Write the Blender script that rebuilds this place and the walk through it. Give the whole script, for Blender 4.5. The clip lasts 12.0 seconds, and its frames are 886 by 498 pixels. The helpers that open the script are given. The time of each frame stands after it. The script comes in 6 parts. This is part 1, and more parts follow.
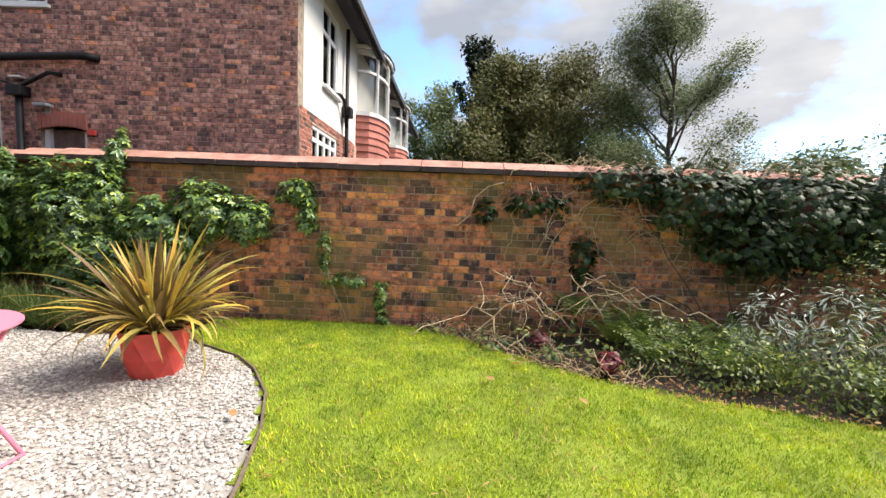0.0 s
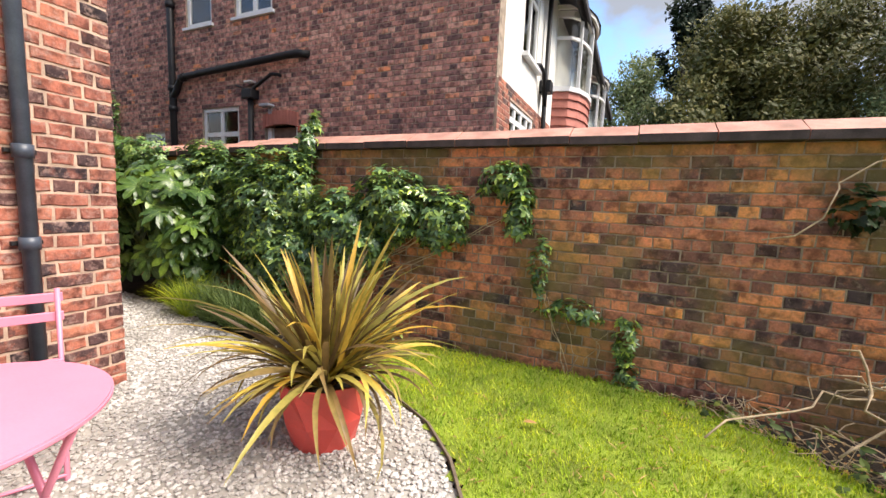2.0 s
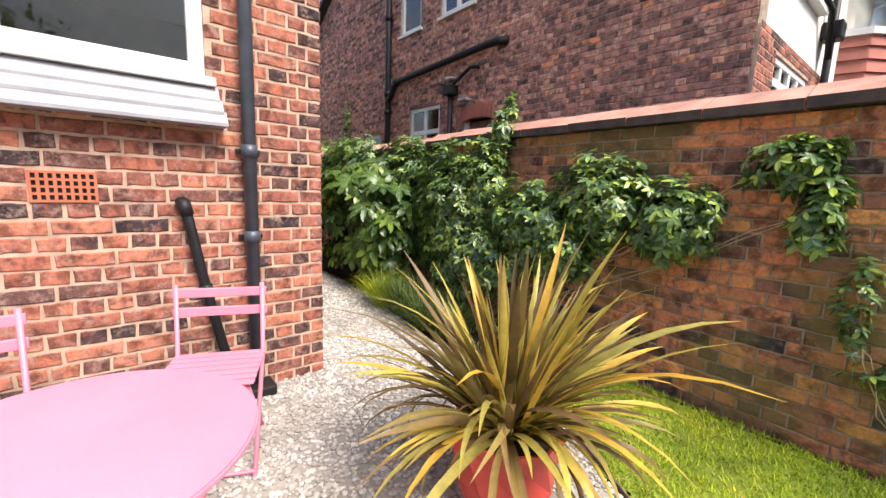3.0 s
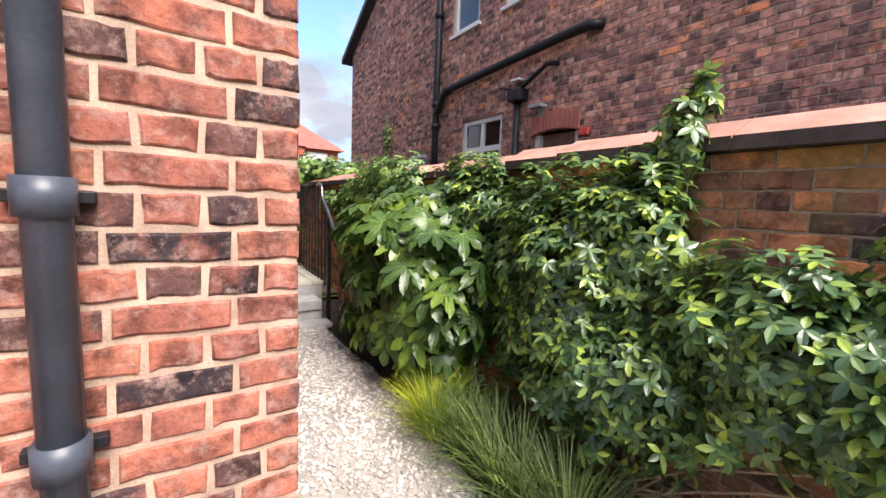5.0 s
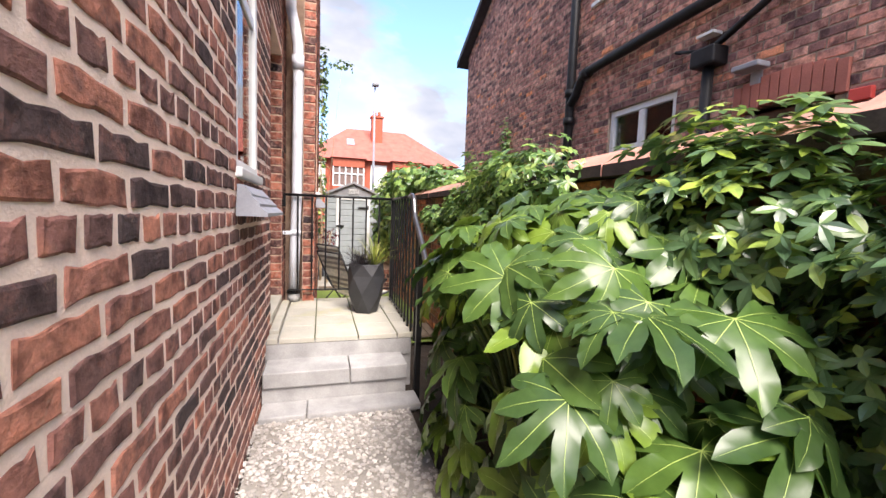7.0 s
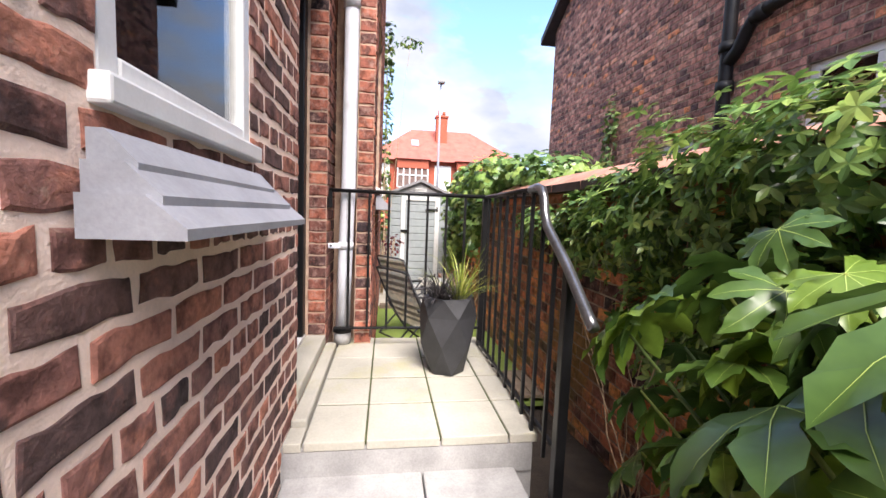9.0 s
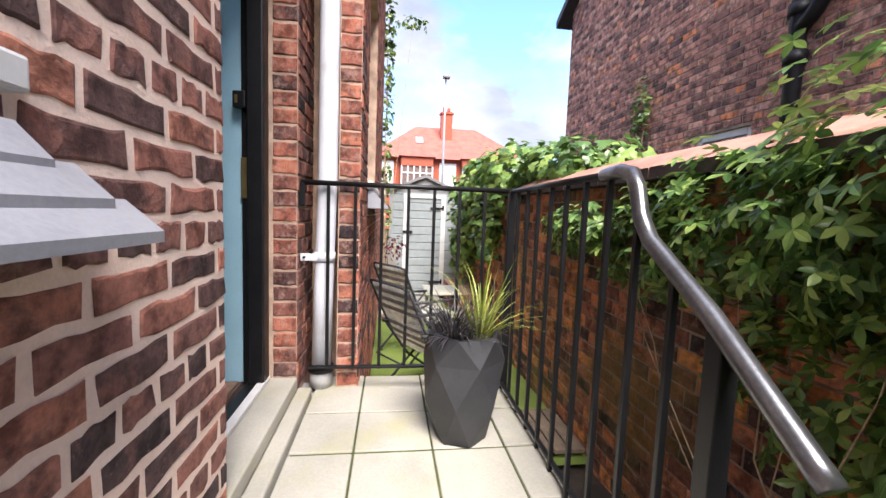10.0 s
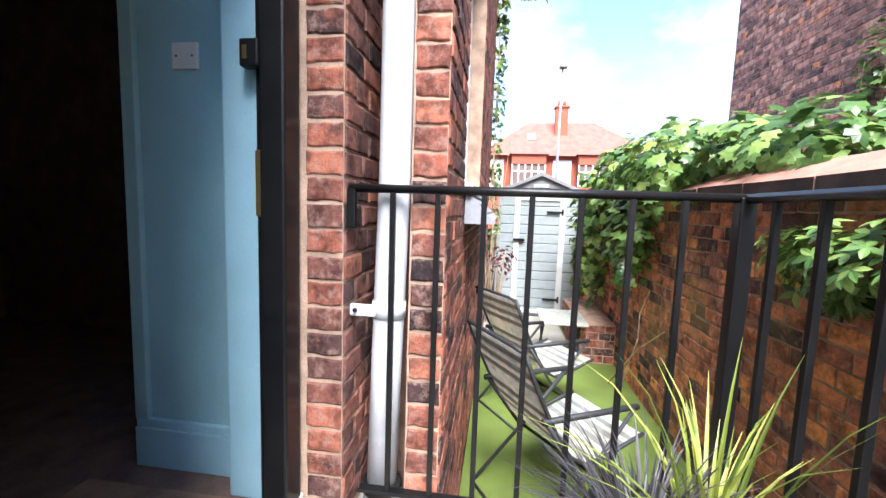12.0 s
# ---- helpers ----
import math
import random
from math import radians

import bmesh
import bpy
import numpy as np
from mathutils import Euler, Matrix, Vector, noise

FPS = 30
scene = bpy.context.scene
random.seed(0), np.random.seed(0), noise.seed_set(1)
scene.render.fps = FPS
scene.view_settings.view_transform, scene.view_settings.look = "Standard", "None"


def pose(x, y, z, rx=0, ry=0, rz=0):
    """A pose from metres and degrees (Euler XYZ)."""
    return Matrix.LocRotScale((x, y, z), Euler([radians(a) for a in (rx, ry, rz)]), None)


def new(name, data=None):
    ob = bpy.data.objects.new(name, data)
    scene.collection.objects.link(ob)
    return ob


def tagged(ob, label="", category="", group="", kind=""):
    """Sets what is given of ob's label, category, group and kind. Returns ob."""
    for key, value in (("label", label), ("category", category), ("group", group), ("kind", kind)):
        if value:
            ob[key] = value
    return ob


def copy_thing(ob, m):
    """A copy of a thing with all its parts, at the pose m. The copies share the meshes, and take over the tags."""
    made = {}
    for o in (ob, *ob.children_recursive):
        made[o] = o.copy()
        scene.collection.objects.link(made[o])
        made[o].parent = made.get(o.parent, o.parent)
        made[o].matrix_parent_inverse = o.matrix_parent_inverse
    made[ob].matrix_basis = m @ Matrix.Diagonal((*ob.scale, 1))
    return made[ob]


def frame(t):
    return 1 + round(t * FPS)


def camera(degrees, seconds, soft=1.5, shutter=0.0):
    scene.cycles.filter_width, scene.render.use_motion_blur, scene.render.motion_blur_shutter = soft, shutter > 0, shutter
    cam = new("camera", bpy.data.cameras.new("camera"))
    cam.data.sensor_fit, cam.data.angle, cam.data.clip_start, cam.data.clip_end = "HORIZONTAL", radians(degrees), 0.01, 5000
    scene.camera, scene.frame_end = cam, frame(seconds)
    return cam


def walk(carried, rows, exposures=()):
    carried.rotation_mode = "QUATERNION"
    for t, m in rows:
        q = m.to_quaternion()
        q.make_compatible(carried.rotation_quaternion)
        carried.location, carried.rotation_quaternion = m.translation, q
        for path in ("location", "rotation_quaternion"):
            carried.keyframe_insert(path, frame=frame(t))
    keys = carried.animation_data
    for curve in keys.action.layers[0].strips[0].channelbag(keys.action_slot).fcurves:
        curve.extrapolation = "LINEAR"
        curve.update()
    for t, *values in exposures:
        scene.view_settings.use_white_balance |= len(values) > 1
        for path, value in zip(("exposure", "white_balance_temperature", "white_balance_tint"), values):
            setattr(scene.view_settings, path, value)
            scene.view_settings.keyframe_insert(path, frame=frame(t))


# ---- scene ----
cam = camera(95.7, 12.0)
METRES, EYE, TILT, LEAN, TURN = 8.6, 1.28, 0.0, 0.0, 1.2
ROWS = [
    (0.0, 0.0, 0.0, 0.0, 0.18, -4.76, -2.11),
    (0.5, -0.018, 0.0424, 0.0023, 0.92, -4.98, -2.2),
    (1.0, -0.036, 0.088, 0.0041, 4.04, -5.24, -2.26),
    (1.5, -0.0627, 0.1261, 0.0026, 11.42, -5.75, -2.35),
    (2.0, -0.0918, 0.1565, 0.0022, 23.91, -6.76, -2.42),
    (2.5, -0.1119, 0.1833, 0.0019, 39.55, -8.07, -2.24),
    (3.0, -0.137, 0.2063, 0.0031, 50.29, -8.75, -2.02),
    (3.5, -0.1815, 0.2309, 0.0172, 54.24, -8.36, -2.01),
    (5.5, -0.3574, 0.324, 0.024, 57.07, -5.65, -2.36),
    (6.0, -0.3988, 0.3433, 0.0227, 60.35, -5.2, -2.33),
    (6.5, -0.4397, 0.3587, 0.0245, 65.78, -4.99, -2.26),
    (7.0, -0.4797, 0.3772, 0.0263, 72.02, -4.88, -2.17),
    (7.5, -0.5213, 0.3834, 0.024, 76.71, -4.82, -2.17),
    (9.5, -0.6884, 0.3835, 0.0281, 80.91, -5.02, -2.2),
    (10.0, -0.7291, 0.3923, 0.0282, 81.36, -5.18, -2.13),
    (10.5, -0.7607, 0.3994, 0.0269, 82.48, -5.36, -2.06),
    (11.0, -0.8023, 0.4019, 0.0285, 84.73, -5.46, -2.02),
    (11.5, -0.8273, 0.3993, 0.0332, 89.63, -5.71, -2.02),
    (12.0, -0.8368, 0.3948, 0.0368, 96.8, -5.8, -1.91),
]
EXPOSURES = [(0.0, 0.75, 6900, 12), (2.0, 0.75, 6900, 13), (3.5, 0.75, 6800, 15), (5.5, 1.0, 6700, 17), (7.0, 1.15, 6700, 17), (9.5, 1.2, 6500, 16), (11.0, 1.35, 6150, 13), (12.0, 1.65, 5900, 11)]
walk(cam, [(t, pose(0, 0, EYE, TILT, LEAN, TURN) @ pose(METRES * x, METRES * y, METRES * z, 90 + pitch, roll, yaw)) for t, x, y, z, yaw, pitch, roll in ROWS], EXPOSURES)

# ---- light ----
SUN_EL, SUN_AZ = 52.0, 84.0      # azimuth clockwise from +y
sd = bpy.data.lights.new("sun", "SUN")
sd.energy, sd.angle, sd.color = 4.8, radians(34), (1.0, 0.94, 0.86)
so = new("sun", sd)
_el, _az = radians(SUN_EL), radians(SUN_AZ)
to_sun = Vector((math.sin(_az) * math.cos(_el), math.cos(_az) * math.cos(_el), math.sin(_el)))
so.rotation_mode = "QUATERNION"
so.rotation_quaternion = to_sun.to_track_quat("Z", "Y")
so.location = to_sun * 60

world = bpy.data.worlds.new("sky")
scene.world = world
world.use_nodes = True
wt = world.node_tree
wt.nodes.clear()


def wnode(kind, **kw):
    n = wt.nodes.new(kind)
    for k, v in kw.items():
        n.inputs[k].default_value = v
    return n


w_out = wnode("ShaderNodeOutputWorld")
w_bg = wnode("ShaderNodeBackground", Strength=0.135)
w_sky = wt.nodes.new("ShaderNodeTexSky")
w_sky.sky_type = "NISHITA"
w_sky.sun_disc = False
w_sky.sun_elevation, w_sky.sun_rotation = _el, _az
w_sky.dust_density, w_sky.ozone_density = 1.0, 2.0
w_co = wt.nodes.new("ShaderNodeTexCoord")
w_map = wnode("ShaderNodeMapping", Scale=(1.0, 1.0, 2.1), Location=(0.35, 0.1, 0.0))
w_n = wnode("ShaderNodeTexNoise", Scale=2.6, Detail=7.0, Roughness=0.55, Distortion=0.25)
w_r = wt.nodes.new("ShaderNodeValToRGB")
w_r.color_ramp.elements[0].position, w_r.color_ramp.elements[1].position = 0.40, 0.54
w_n2 = wnode("ShaderNodeTexNoise", Scale=3.4, Detail=5.0)
w_r2 = wt.nodes.new("ShaderNodeValToRGB")
w_r2.color_ramp.elements[0].position, w_r2.color_ramp.elements[0].color = 0.35, (2.2, 2.5, 3.05, 1)
w_r2.color_ramp.elements[1].position, w_r2.color_ramp.elements[1].color = 0.62, (3.8, 3.95, 4.15, 1)
w_mix = wt.nodes.new("ShaderNodeMix")
w_mix.data_type = "RGBA"
wl = wt.links.new
wl(w_co.outputs["Generated"], w_map.inputs["Vector"])
wl(w_map.outputs[0], w_n.inputs["Vector"])
wl(w_map.outputs[0], w_n2.inputs["Vector"])
wl(w_n.outputs["Fac"], w_r.inputs["Fac"])
wl(w_n2.outputs["Fac"], w_r2.inputs["Fac"])
wl(w_r.outputs["Color"], w_mix.inputs["Factor"])
w_gain = wt.nodes.new("ShaderNodeVectorMath")
w_gain.operation = "MULTIPLY"
w_gain.inputs[1].default_value = (1.3, 1.6, 1.85)
wl(w_sky.outputs["Color"], w_gain.inputs[0])
wl(w_gain.outputs[0], w_mix.inputs[6])
wl(w_r2.outputs["Color"], w_mix.inputs[7])
wl(w_mix.outputs[2], w_bg.inputs["Color"])
wl(w_bg.outputs[0], w_out.inputs["Surface"])


# ---- materials ----
def mat_new(name, rough=0.6, metal=0.0, spec=0.5):
    m = bpy.data.materials.new(name)
    m.use_nodes = True
    nt = m.node_tree
    b = nt.nodes["Principled BSDF"]
    b.inputs["Roughness"].default_value = rough
    b.inputs["Metallic"].default_value = metal
    b.inputs["Specular IOR Level"].default_value = spec
    return m, nt, b


def ramp(nt, stops, fac=None, mode="LINEAR"):
    n = nt.nodes.new("ShaderNodeValToRGB")
    cr = n.color_ramp
    cr.interpolation = mode
    while len(cr.elements) < len(stops):
        cr.elements.new(0.5)
    for e, (p, c) in zip(cr.elements, stops):
        e.position, e.color = p, (*c, 1)
    if fac is not None:
        nt.links.new(fac, n.inputs["Fac"])
    return n.outputs["Color"]


def noise_of(nt, scale, detail=4.0, rough=0.55, obj=True, stretch=None):
    tc = nt.nodes.new("ShaderNodeTexCoord")
    geo = nt.nodes.new("ShaderNodeNewGeometry")
    src = tc.outputs["Object"] if obj else geo.outputs["Position"]
    if stretch:
        mp = nt.nodes.new("ShaderNodeMapping")
        mp.inputs["Scale"].default_value = stretch
        nt.links.new(src, mp.inputs["Vector"])
        src = mp.outputs[0]
    n = nt.nodes.new("ShaderNodeTexNoise")
    n.inputs["Scale"].default_value = scale
    n.inputs["Detail"].default_value = detail
    n.inputs["Roughness"].default_value = rough
    nt.links.new(src, n.inputs["Vector"])
    return n.outputs["Fac"]


def mixc(nt, fac, a, b, mode="MIX"):
    n = nt.nodes.new("ShaderNodeMix")
    n.data_type, n.blend_type = "RGBA", mode
    for sock, v in ((n.inputs[0], fac), (n.inputs[6], a), (n.inputs[7], b)):
        if isinstance(v, (int, float)):
            sock.default_value = v
        elif isinstance(v, tuple):
            sock.default_value = (*v, 1)
        else:
            nt.links.new(v, sock)
    return n.outputs[2]


def mathn(nt, op, a, b=0.0):
    n = nt.nodes.new("ShaderNodeMath")
    n.operation = op
    for sock, v in zip(n.inputs, (a, b)):
        if isinstance(v, (int, float)):
            sock.default_value = v
        else:
            nt.links.new(v, sock)
    return n.outputs[0]


def bump(nt, b, height, strength=0.4, dist=0.01):
    n = nt.nodes.new("ShaderNodeBump")
    n.inputs["Strength"].default_value = strength
    n.inputs["Distance"].default_value = dist
    nt.links.new(height, n.inputs["Height"])
    nt.links.new(n.outputs[0], b.inputs["Normal"])


def piece_random(nt):
    """One random number for each piece, whether it is an object or an island of a joined mesh."""
    oi = nt.nodes.new("ShaderNodeObjectInfo")
    ge = nt.nodes.new("ShaderNodeNewGeometry")
    return mathn(nt, "FRACT", mathn(nt, "ADD", oi.outputs["Random"], ge.outputs["Random Per Island"]))


def brick_material(name, stops, stain=None, stain_at=(0.5, 0.62), bump_d=0.006, mottle=0.8, smear_col=(0.36, 0.25, 0.19), smear_at=(0.60, 0.70)):
    m, nt, b = mat_new(name, 0.88, spec=0.25)
    r = piece_random(nt)
    c = ramp(nt, stops, r)
    n1 = noise_of(nt, 14, 5, obj=False)
    other = ramp(nt, stops, mathn(nt, "FRACT", mathn(nt, "ADD", r, 0.41)))
    patch = ramp(nt, [(0.53, (0, 0, 0)), (0.62, (0.75, 0.75, 0.75))], noise_of(nt, 6.5, 6, 0.7, obj=False))
    c = mixc(nt, patch, c, other)
    n2 = noise_of(nt, 70, 6, 0.65, obj=False)
    dark = ramp(nt, [(0.38, (0.30, 0.27, 0.28)), (0.53, (1, 1, 1)), (0.72, (1.25, 1.12, 1.05))], n1)
    c = mixc(nt, mottle, c, dark, "MULTIPLY")
    grain = ramp(nt, [(0.3, (0.6, 0.6, 0.6)), (0.62, (1.15, 1.15, 1.15))], n2)
    c = mixc(nt, 0.7, c, grain, "MULTIPLY")
    smear = ramp(nt, [(smear_at[0], (0, 0, 0)), (smear_at[1], (0.6, 0.6, 0.6))], noise_of(nt, 22, 7, 0.75, obj=False))
    c = mixc(nt, smear, c, smear_col)
    if stain:
        n3 = noise_of(nt, 1.3, 4, obj=False)
        f = ramp(nt, [(stain_at[0], (0, 0, 0)), (stain_at[1], (0.62, 0.62, 0.62))], n3)
        c = mixc(nt, f, c, stain)
    nt.links.new(c, b.inputs["Base Color"])
    bump(nt, b, mathn(nt, "ADD", mathn(nt, "MULTIPLY", n1, 0.8), n2), 0.8, bump_d)
    return m


def plain(name, col, rough=0.6, metal=0.0, var=0.18, scale=9, fine=120, bump_s=0.12, bump_d=0.002, dirt=None, spec=0.5):
    m, nt, b = mat_new(name, rough, metal, spec)
    n1 = noise_of(nt, scale, 4, obj=False)
    n2 = noise_of(nt, fine, 4, 0.6, obj=False)
    lo = tuple(v * (1 - var) for v in col)
    hi = tuple(min(1, v * (1 + var)) for v in col)
    c = ramp(nt, [(0.32, lo), (0.5, col), (0.7, hi)], n1)
    g = ramp(nt, [(0.3, (1 - var,) * 3), (0.65, (1 + var * 0.5,) * 3)], n2)
    c = mixc(nt, 0.6, c, g, "MULTIPLY")
    if dirt:
        f = ramp(nt, [(0.52, (0, 0, 0)), (0.72, (0.7, 0.7, 0.7))], noise_of(nt, 3.2, 6, 0.65, obj=False))
        c = mixc(nt, f, c, dirt)
    nt.links.new(c, b.inputs["Base Color"])
    bump(nt, b, n2, bump_s, bump_d)
    return m


def leaf_material(name, cols, rough=0.42, spec=0.5, trans=0.25, patchy=False):
    m, nt, b = mat_new(name, rough, spec=spec)
    n = len(cols)
    c = ramp(nt, [(i / max(1, n - 1), k) for i, k in enumerate(cols)], piece_random(nt))
    v = ramp(nt, [(0.3, (0.72, 0.75, 0.7)), (0.7, (1.2, 1.15, 1.1))], noise_of(nt, 25, 3, obj=False))
    c = mixc(nt, 0.8, c, v, "MULTIPLY")
    v2 = ramp(nt, [(0.35, (0.72, 0.78, 0.8)), (0.65, (1.2, 1.12, 0.95))], noise_of(nt, 1.7, 4, obj=False))
    c = mixc(nt, 0.7, c, v2, "MULTIPLY")
    if patchy:
        moss = ramp(nt, [(0.36, (0.55, 0.70, 0.85)), (0.5, (0.95, 0.98, 1.0)), (0.64, (1.40, 1.22, 1.1))], noise_of(nt, 3.4, 6, 0.7, obj=False))
        c = mixc(nt, 0.9, c, moss, "MULTIPLY")
    nt.links.new(c, b.inputs["Base Color"])
    t = nt.nodes.new("ShaderNodeBsdfTranslucent")
    nt.links.new(mixc(nt, 0.0, c, c), t.inputs["Color"])
    mx = nt.nodes.new("ShaderNodeMixShader")
    mx.inputs[0].default_value = trans
    nt.links.new(b.outputs[0], mx.inputs[1])
    nt.links.new(t.outputs[0], mx.inputs[2])
    nt.links.new(mx.outputs[0], nt.nodes["Material Output"].inputs["Surface"])
    return m


GARDEN_BRICK = brick_material("garden_brick", [(0.0, (0.067, 0.053, 0.057)), (0.2, (0.190, 0.095, 0.081)), (0.5, (0.494, 0.199, 0.123)),
                              (0.8, (0.760, 0.285, 0.143)), (1.0, (0.850, 0.380, 0.133))], (0.24, 0.18, 0.06), (0.47, 0.60), smear_col=(0.44, 0.34, 0.25), smear_at=(0.55, 0.67))
HOUSE_BRICK = brick_material("house_brick", [(0.0, (0.045, 0.033, 0.038)), (0.22, (0.13, 0.065, 0.058)), (0.45, (0.30, 0.11, 0.08)),
                             (0.75, (0.42, 0.145, 0.095)), (1.0, (0.52, 0.20, 0.125))], smear_col=(0.46, 0.30, 0.25), smear_at=(0.50, 0.66))
SIDE_BRICK = brick_material("weathered_brick", [(0.0, (0.073, 0.052, 0.053)), (0.3, (0.176, 0.097, 0.088)), (0.65, (0.323, 0.147, 0.121)),
                            (1.0, (0.528, 0.220, 0.147))])
NEIGHBOUR_BRICK = brick_material("old_brown_brick", [(0.0, (0.148, 0.090, 0.090)), (0.35, (0.377, 0.185, 0.159)), (0.7, (0.629, 0.305, 0.242)),
                                 (0.92, (0.730, 0.420, 0.328)), (1.0, (0.850, 0.311, 0.138))], smear_col=(0.40, 0.28, 0.22), smear_at=(0.56, 0.68))
MORTAR = plain("lime_mortar", (0.50, 0.35, 0.26), 0.95, var=0.3, fine=160, bump_s=0.6, bump_d=0.004)
MORTAR_DARK = plain("sooty_mortar", (0.34, 0.265, 0.20), 0.95, var=0.4, fine=160, bump_s=0.6, bump_d=0.004)
MORTAR_PALE = plain("pale_pointing", (0.93, 0.72, 0.61), 0.95, var=0.10, fine=140, bump_s=0.5, bump_d=0.004)
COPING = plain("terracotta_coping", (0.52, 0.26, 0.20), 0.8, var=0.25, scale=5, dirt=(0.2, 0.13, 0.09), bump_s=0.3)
COPING_DARK = plain("dark_coping_edge", (0.07, 0.05, 0.05), 0.85, var=0.4)
LIMESTONE = plain("white_gravel", (0.34, 0.315, 0.28), 0.85, var=0.3, scale=2, fine=60, dirt=(0.16, 0.145, 0.12))
SLAB = plain("concrete_slab", (0.43, 0.41, 0.35), 0.85, var=0.14, scale=3, fine=90, dirt=(0.38, 0.36, 0.2), bump_s=0.25)
STEP = plain("grey_sandstone", (0.36, 0.355, 0.35), 0.85, var=0.2, scale=6, bump_s=0.3)
MOSS = plain("mossy_joint", (0.07, 0.085, 0.03), 0.95, var=0.5, scale=12, bump_s=0.8)
SOIL = plain("dark_soil", (0.05, 0.036, 0.026), 0.95, var=0.4, scale=6, bump_s=0.9, bump_d=0.02)
LAWN_BASE = plain("lawn_thatch", (0.23, 0.30, 0.026), 0.9, var=0.35, scale=2.5, fine=90, bump_s=0.9, bump_d=0.02)
TURF = plain("artificial_turf", (0.17, 0.24, 0.045), 0.9, var=0.2, scale=2, fine=200, bump_s=0.9, bump_d=0.008)
BLACK_IRON = plain("black_gloss_iron", (0.009, 0.009, 0.010), 0.38, var=0.3, bump_s=0.2, spec=0.35)
STEEL_RAIL = plain("worn_handrail", (0.20, 0.20, 0.21), 0.28, 0.85, var=0.3)
BLACK_PIPE = plain("black_drainpipe", (0.013, 0.013, 0.015), 0.5, var=0.35, dirt=(0.03, 0.027, 0.025), spec=0.3)
BLUE_PIPE = plain("slate_blue_pipe", (0.06, 0.072, 0.095), 0.4, var=0.25)
WHITE_PIPE = plain("white_painted_pipe", (0.72, 0.74, 0.80), 0.45, var=0.08, scale=5, dirt=(0.5, 0.5, 0.52))
WHITE = plain("white_frame", (0.74, 0.74, 0.735), 0.4, var=0.06)
LEAD = plain("grey_lead_flashing", (0.30, 0.305, 0.335), 0.5, 0.0, var=0.14, scale=6, dirt=(0.38, 0.38, 0.4), bump_s=0.3)
RENDER = plain("cream_render", (0.80, 0.78, 0.72), 0.9, var=0.06, scale=2, fine=200, bump_s=0.3)
PINK = plain("pink_enamel", (0.74, 0.245, 0.34), 0.4, var=0.06, scale=4)
RED_POT = plain("coral_red_plastic", (0.62, 0.075, 0.06), 0.42, var=0.1, scale=6)
GREY_POT = plain("anthracite_plastic", (0.035, 0.036, 0.04), 0.55, var=0.2)
TEAL = plain("teal_wall_paint", (0.33, 0.55, 0.62), 0.55, var=0.08, scale=3)
TEAL_GLOSS = plain("pale_teal_gloss", (0.38, 0.62, 0.73), 0.35, var=0.08, scale=3)
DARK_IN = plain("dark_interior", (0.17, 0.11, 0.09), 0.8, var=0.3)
DOORMAT = plain("coir_mat", (0.27, 0.17, 0.115), 0.95, var=0.3, fine=220, bump_s=0.9)
BRASS = plain("brass_latch", (0.5, 0.36, 0.15), 0.35, 0.9)
SHED_GREY = plain("sage_grey_plastic", (0.33, 0.37, 0.38), 0.5, var=0.08)
SHED_PALE = plain("pale_grey_plastic", (0.70, 0.71, 0.70), 0.5, var=0.06)
SHED_ROOF = plain("grey_shed_roof", (0.26, 0.26, 0.27), 0.6, var=0.1)
ROOF_RED = plain("red_roof_tile", (0.40, 0.115, 0.085), 0.85, var=0.2, scale=2)
ROOF_DARK = plain("dark_slate_roof", (0.045, 0.043, 0.05), 0.7, var=0.25)
RED_TILE = plain("hung_red_tile", (0.40, 0.14, 0.105), 0.8, var=0.22, scale=3)
ORANGE_BRICK = plain("orange_far_brick", (0.40, 0.10, 0.055), 0.9, var=0.15)
CANVAS = leaf_material("striped_canvas_light", [(0.85, 0.85, 0.86), (0.82, 0.82, 0.83)], 0.85, 0.2, 0.6)
CANVAS_GREY = leaf_material("striped_canvas_grey", [(0.45, 0.45, 0.47), (0.42, 0.42, 0.44)], 0.85, 0.2, 0.5)
TWIG = plain("dry_stem", (0.48, 0.36, 0.23), 0.9, var=0.35, scale=20)
BARK = plain("bark", (0.085, 0.065, 0.05), 0.95, var=0.35, bump_s=0.9, bump_d=0.02)
DEAD = leaf_material("dead_leaf", [(0.20, 0.09, 0.035), (0.36, 0.2, 0.09), (0.50, 0.34, 0.18)], 0.8, 0.2, 0.1)
AIRBRICK = plain("terracotta_airbrick", (0.50, 0.14, 0.075), 0.8, var=0.15)
TIMBER = plain("weathered_timber", (0.16, 0.12, 0.085), 0.9, var=0.3, bump_s=0.6)
PANE_BACKING = plain("pale_pane_backing", (0.50, 0.53, 0.53), 0.8, var=0.1)
CURTAIN = plain("ochre_curtain", (0.42, 0.26, 0.05), 0.9, var=0.3)

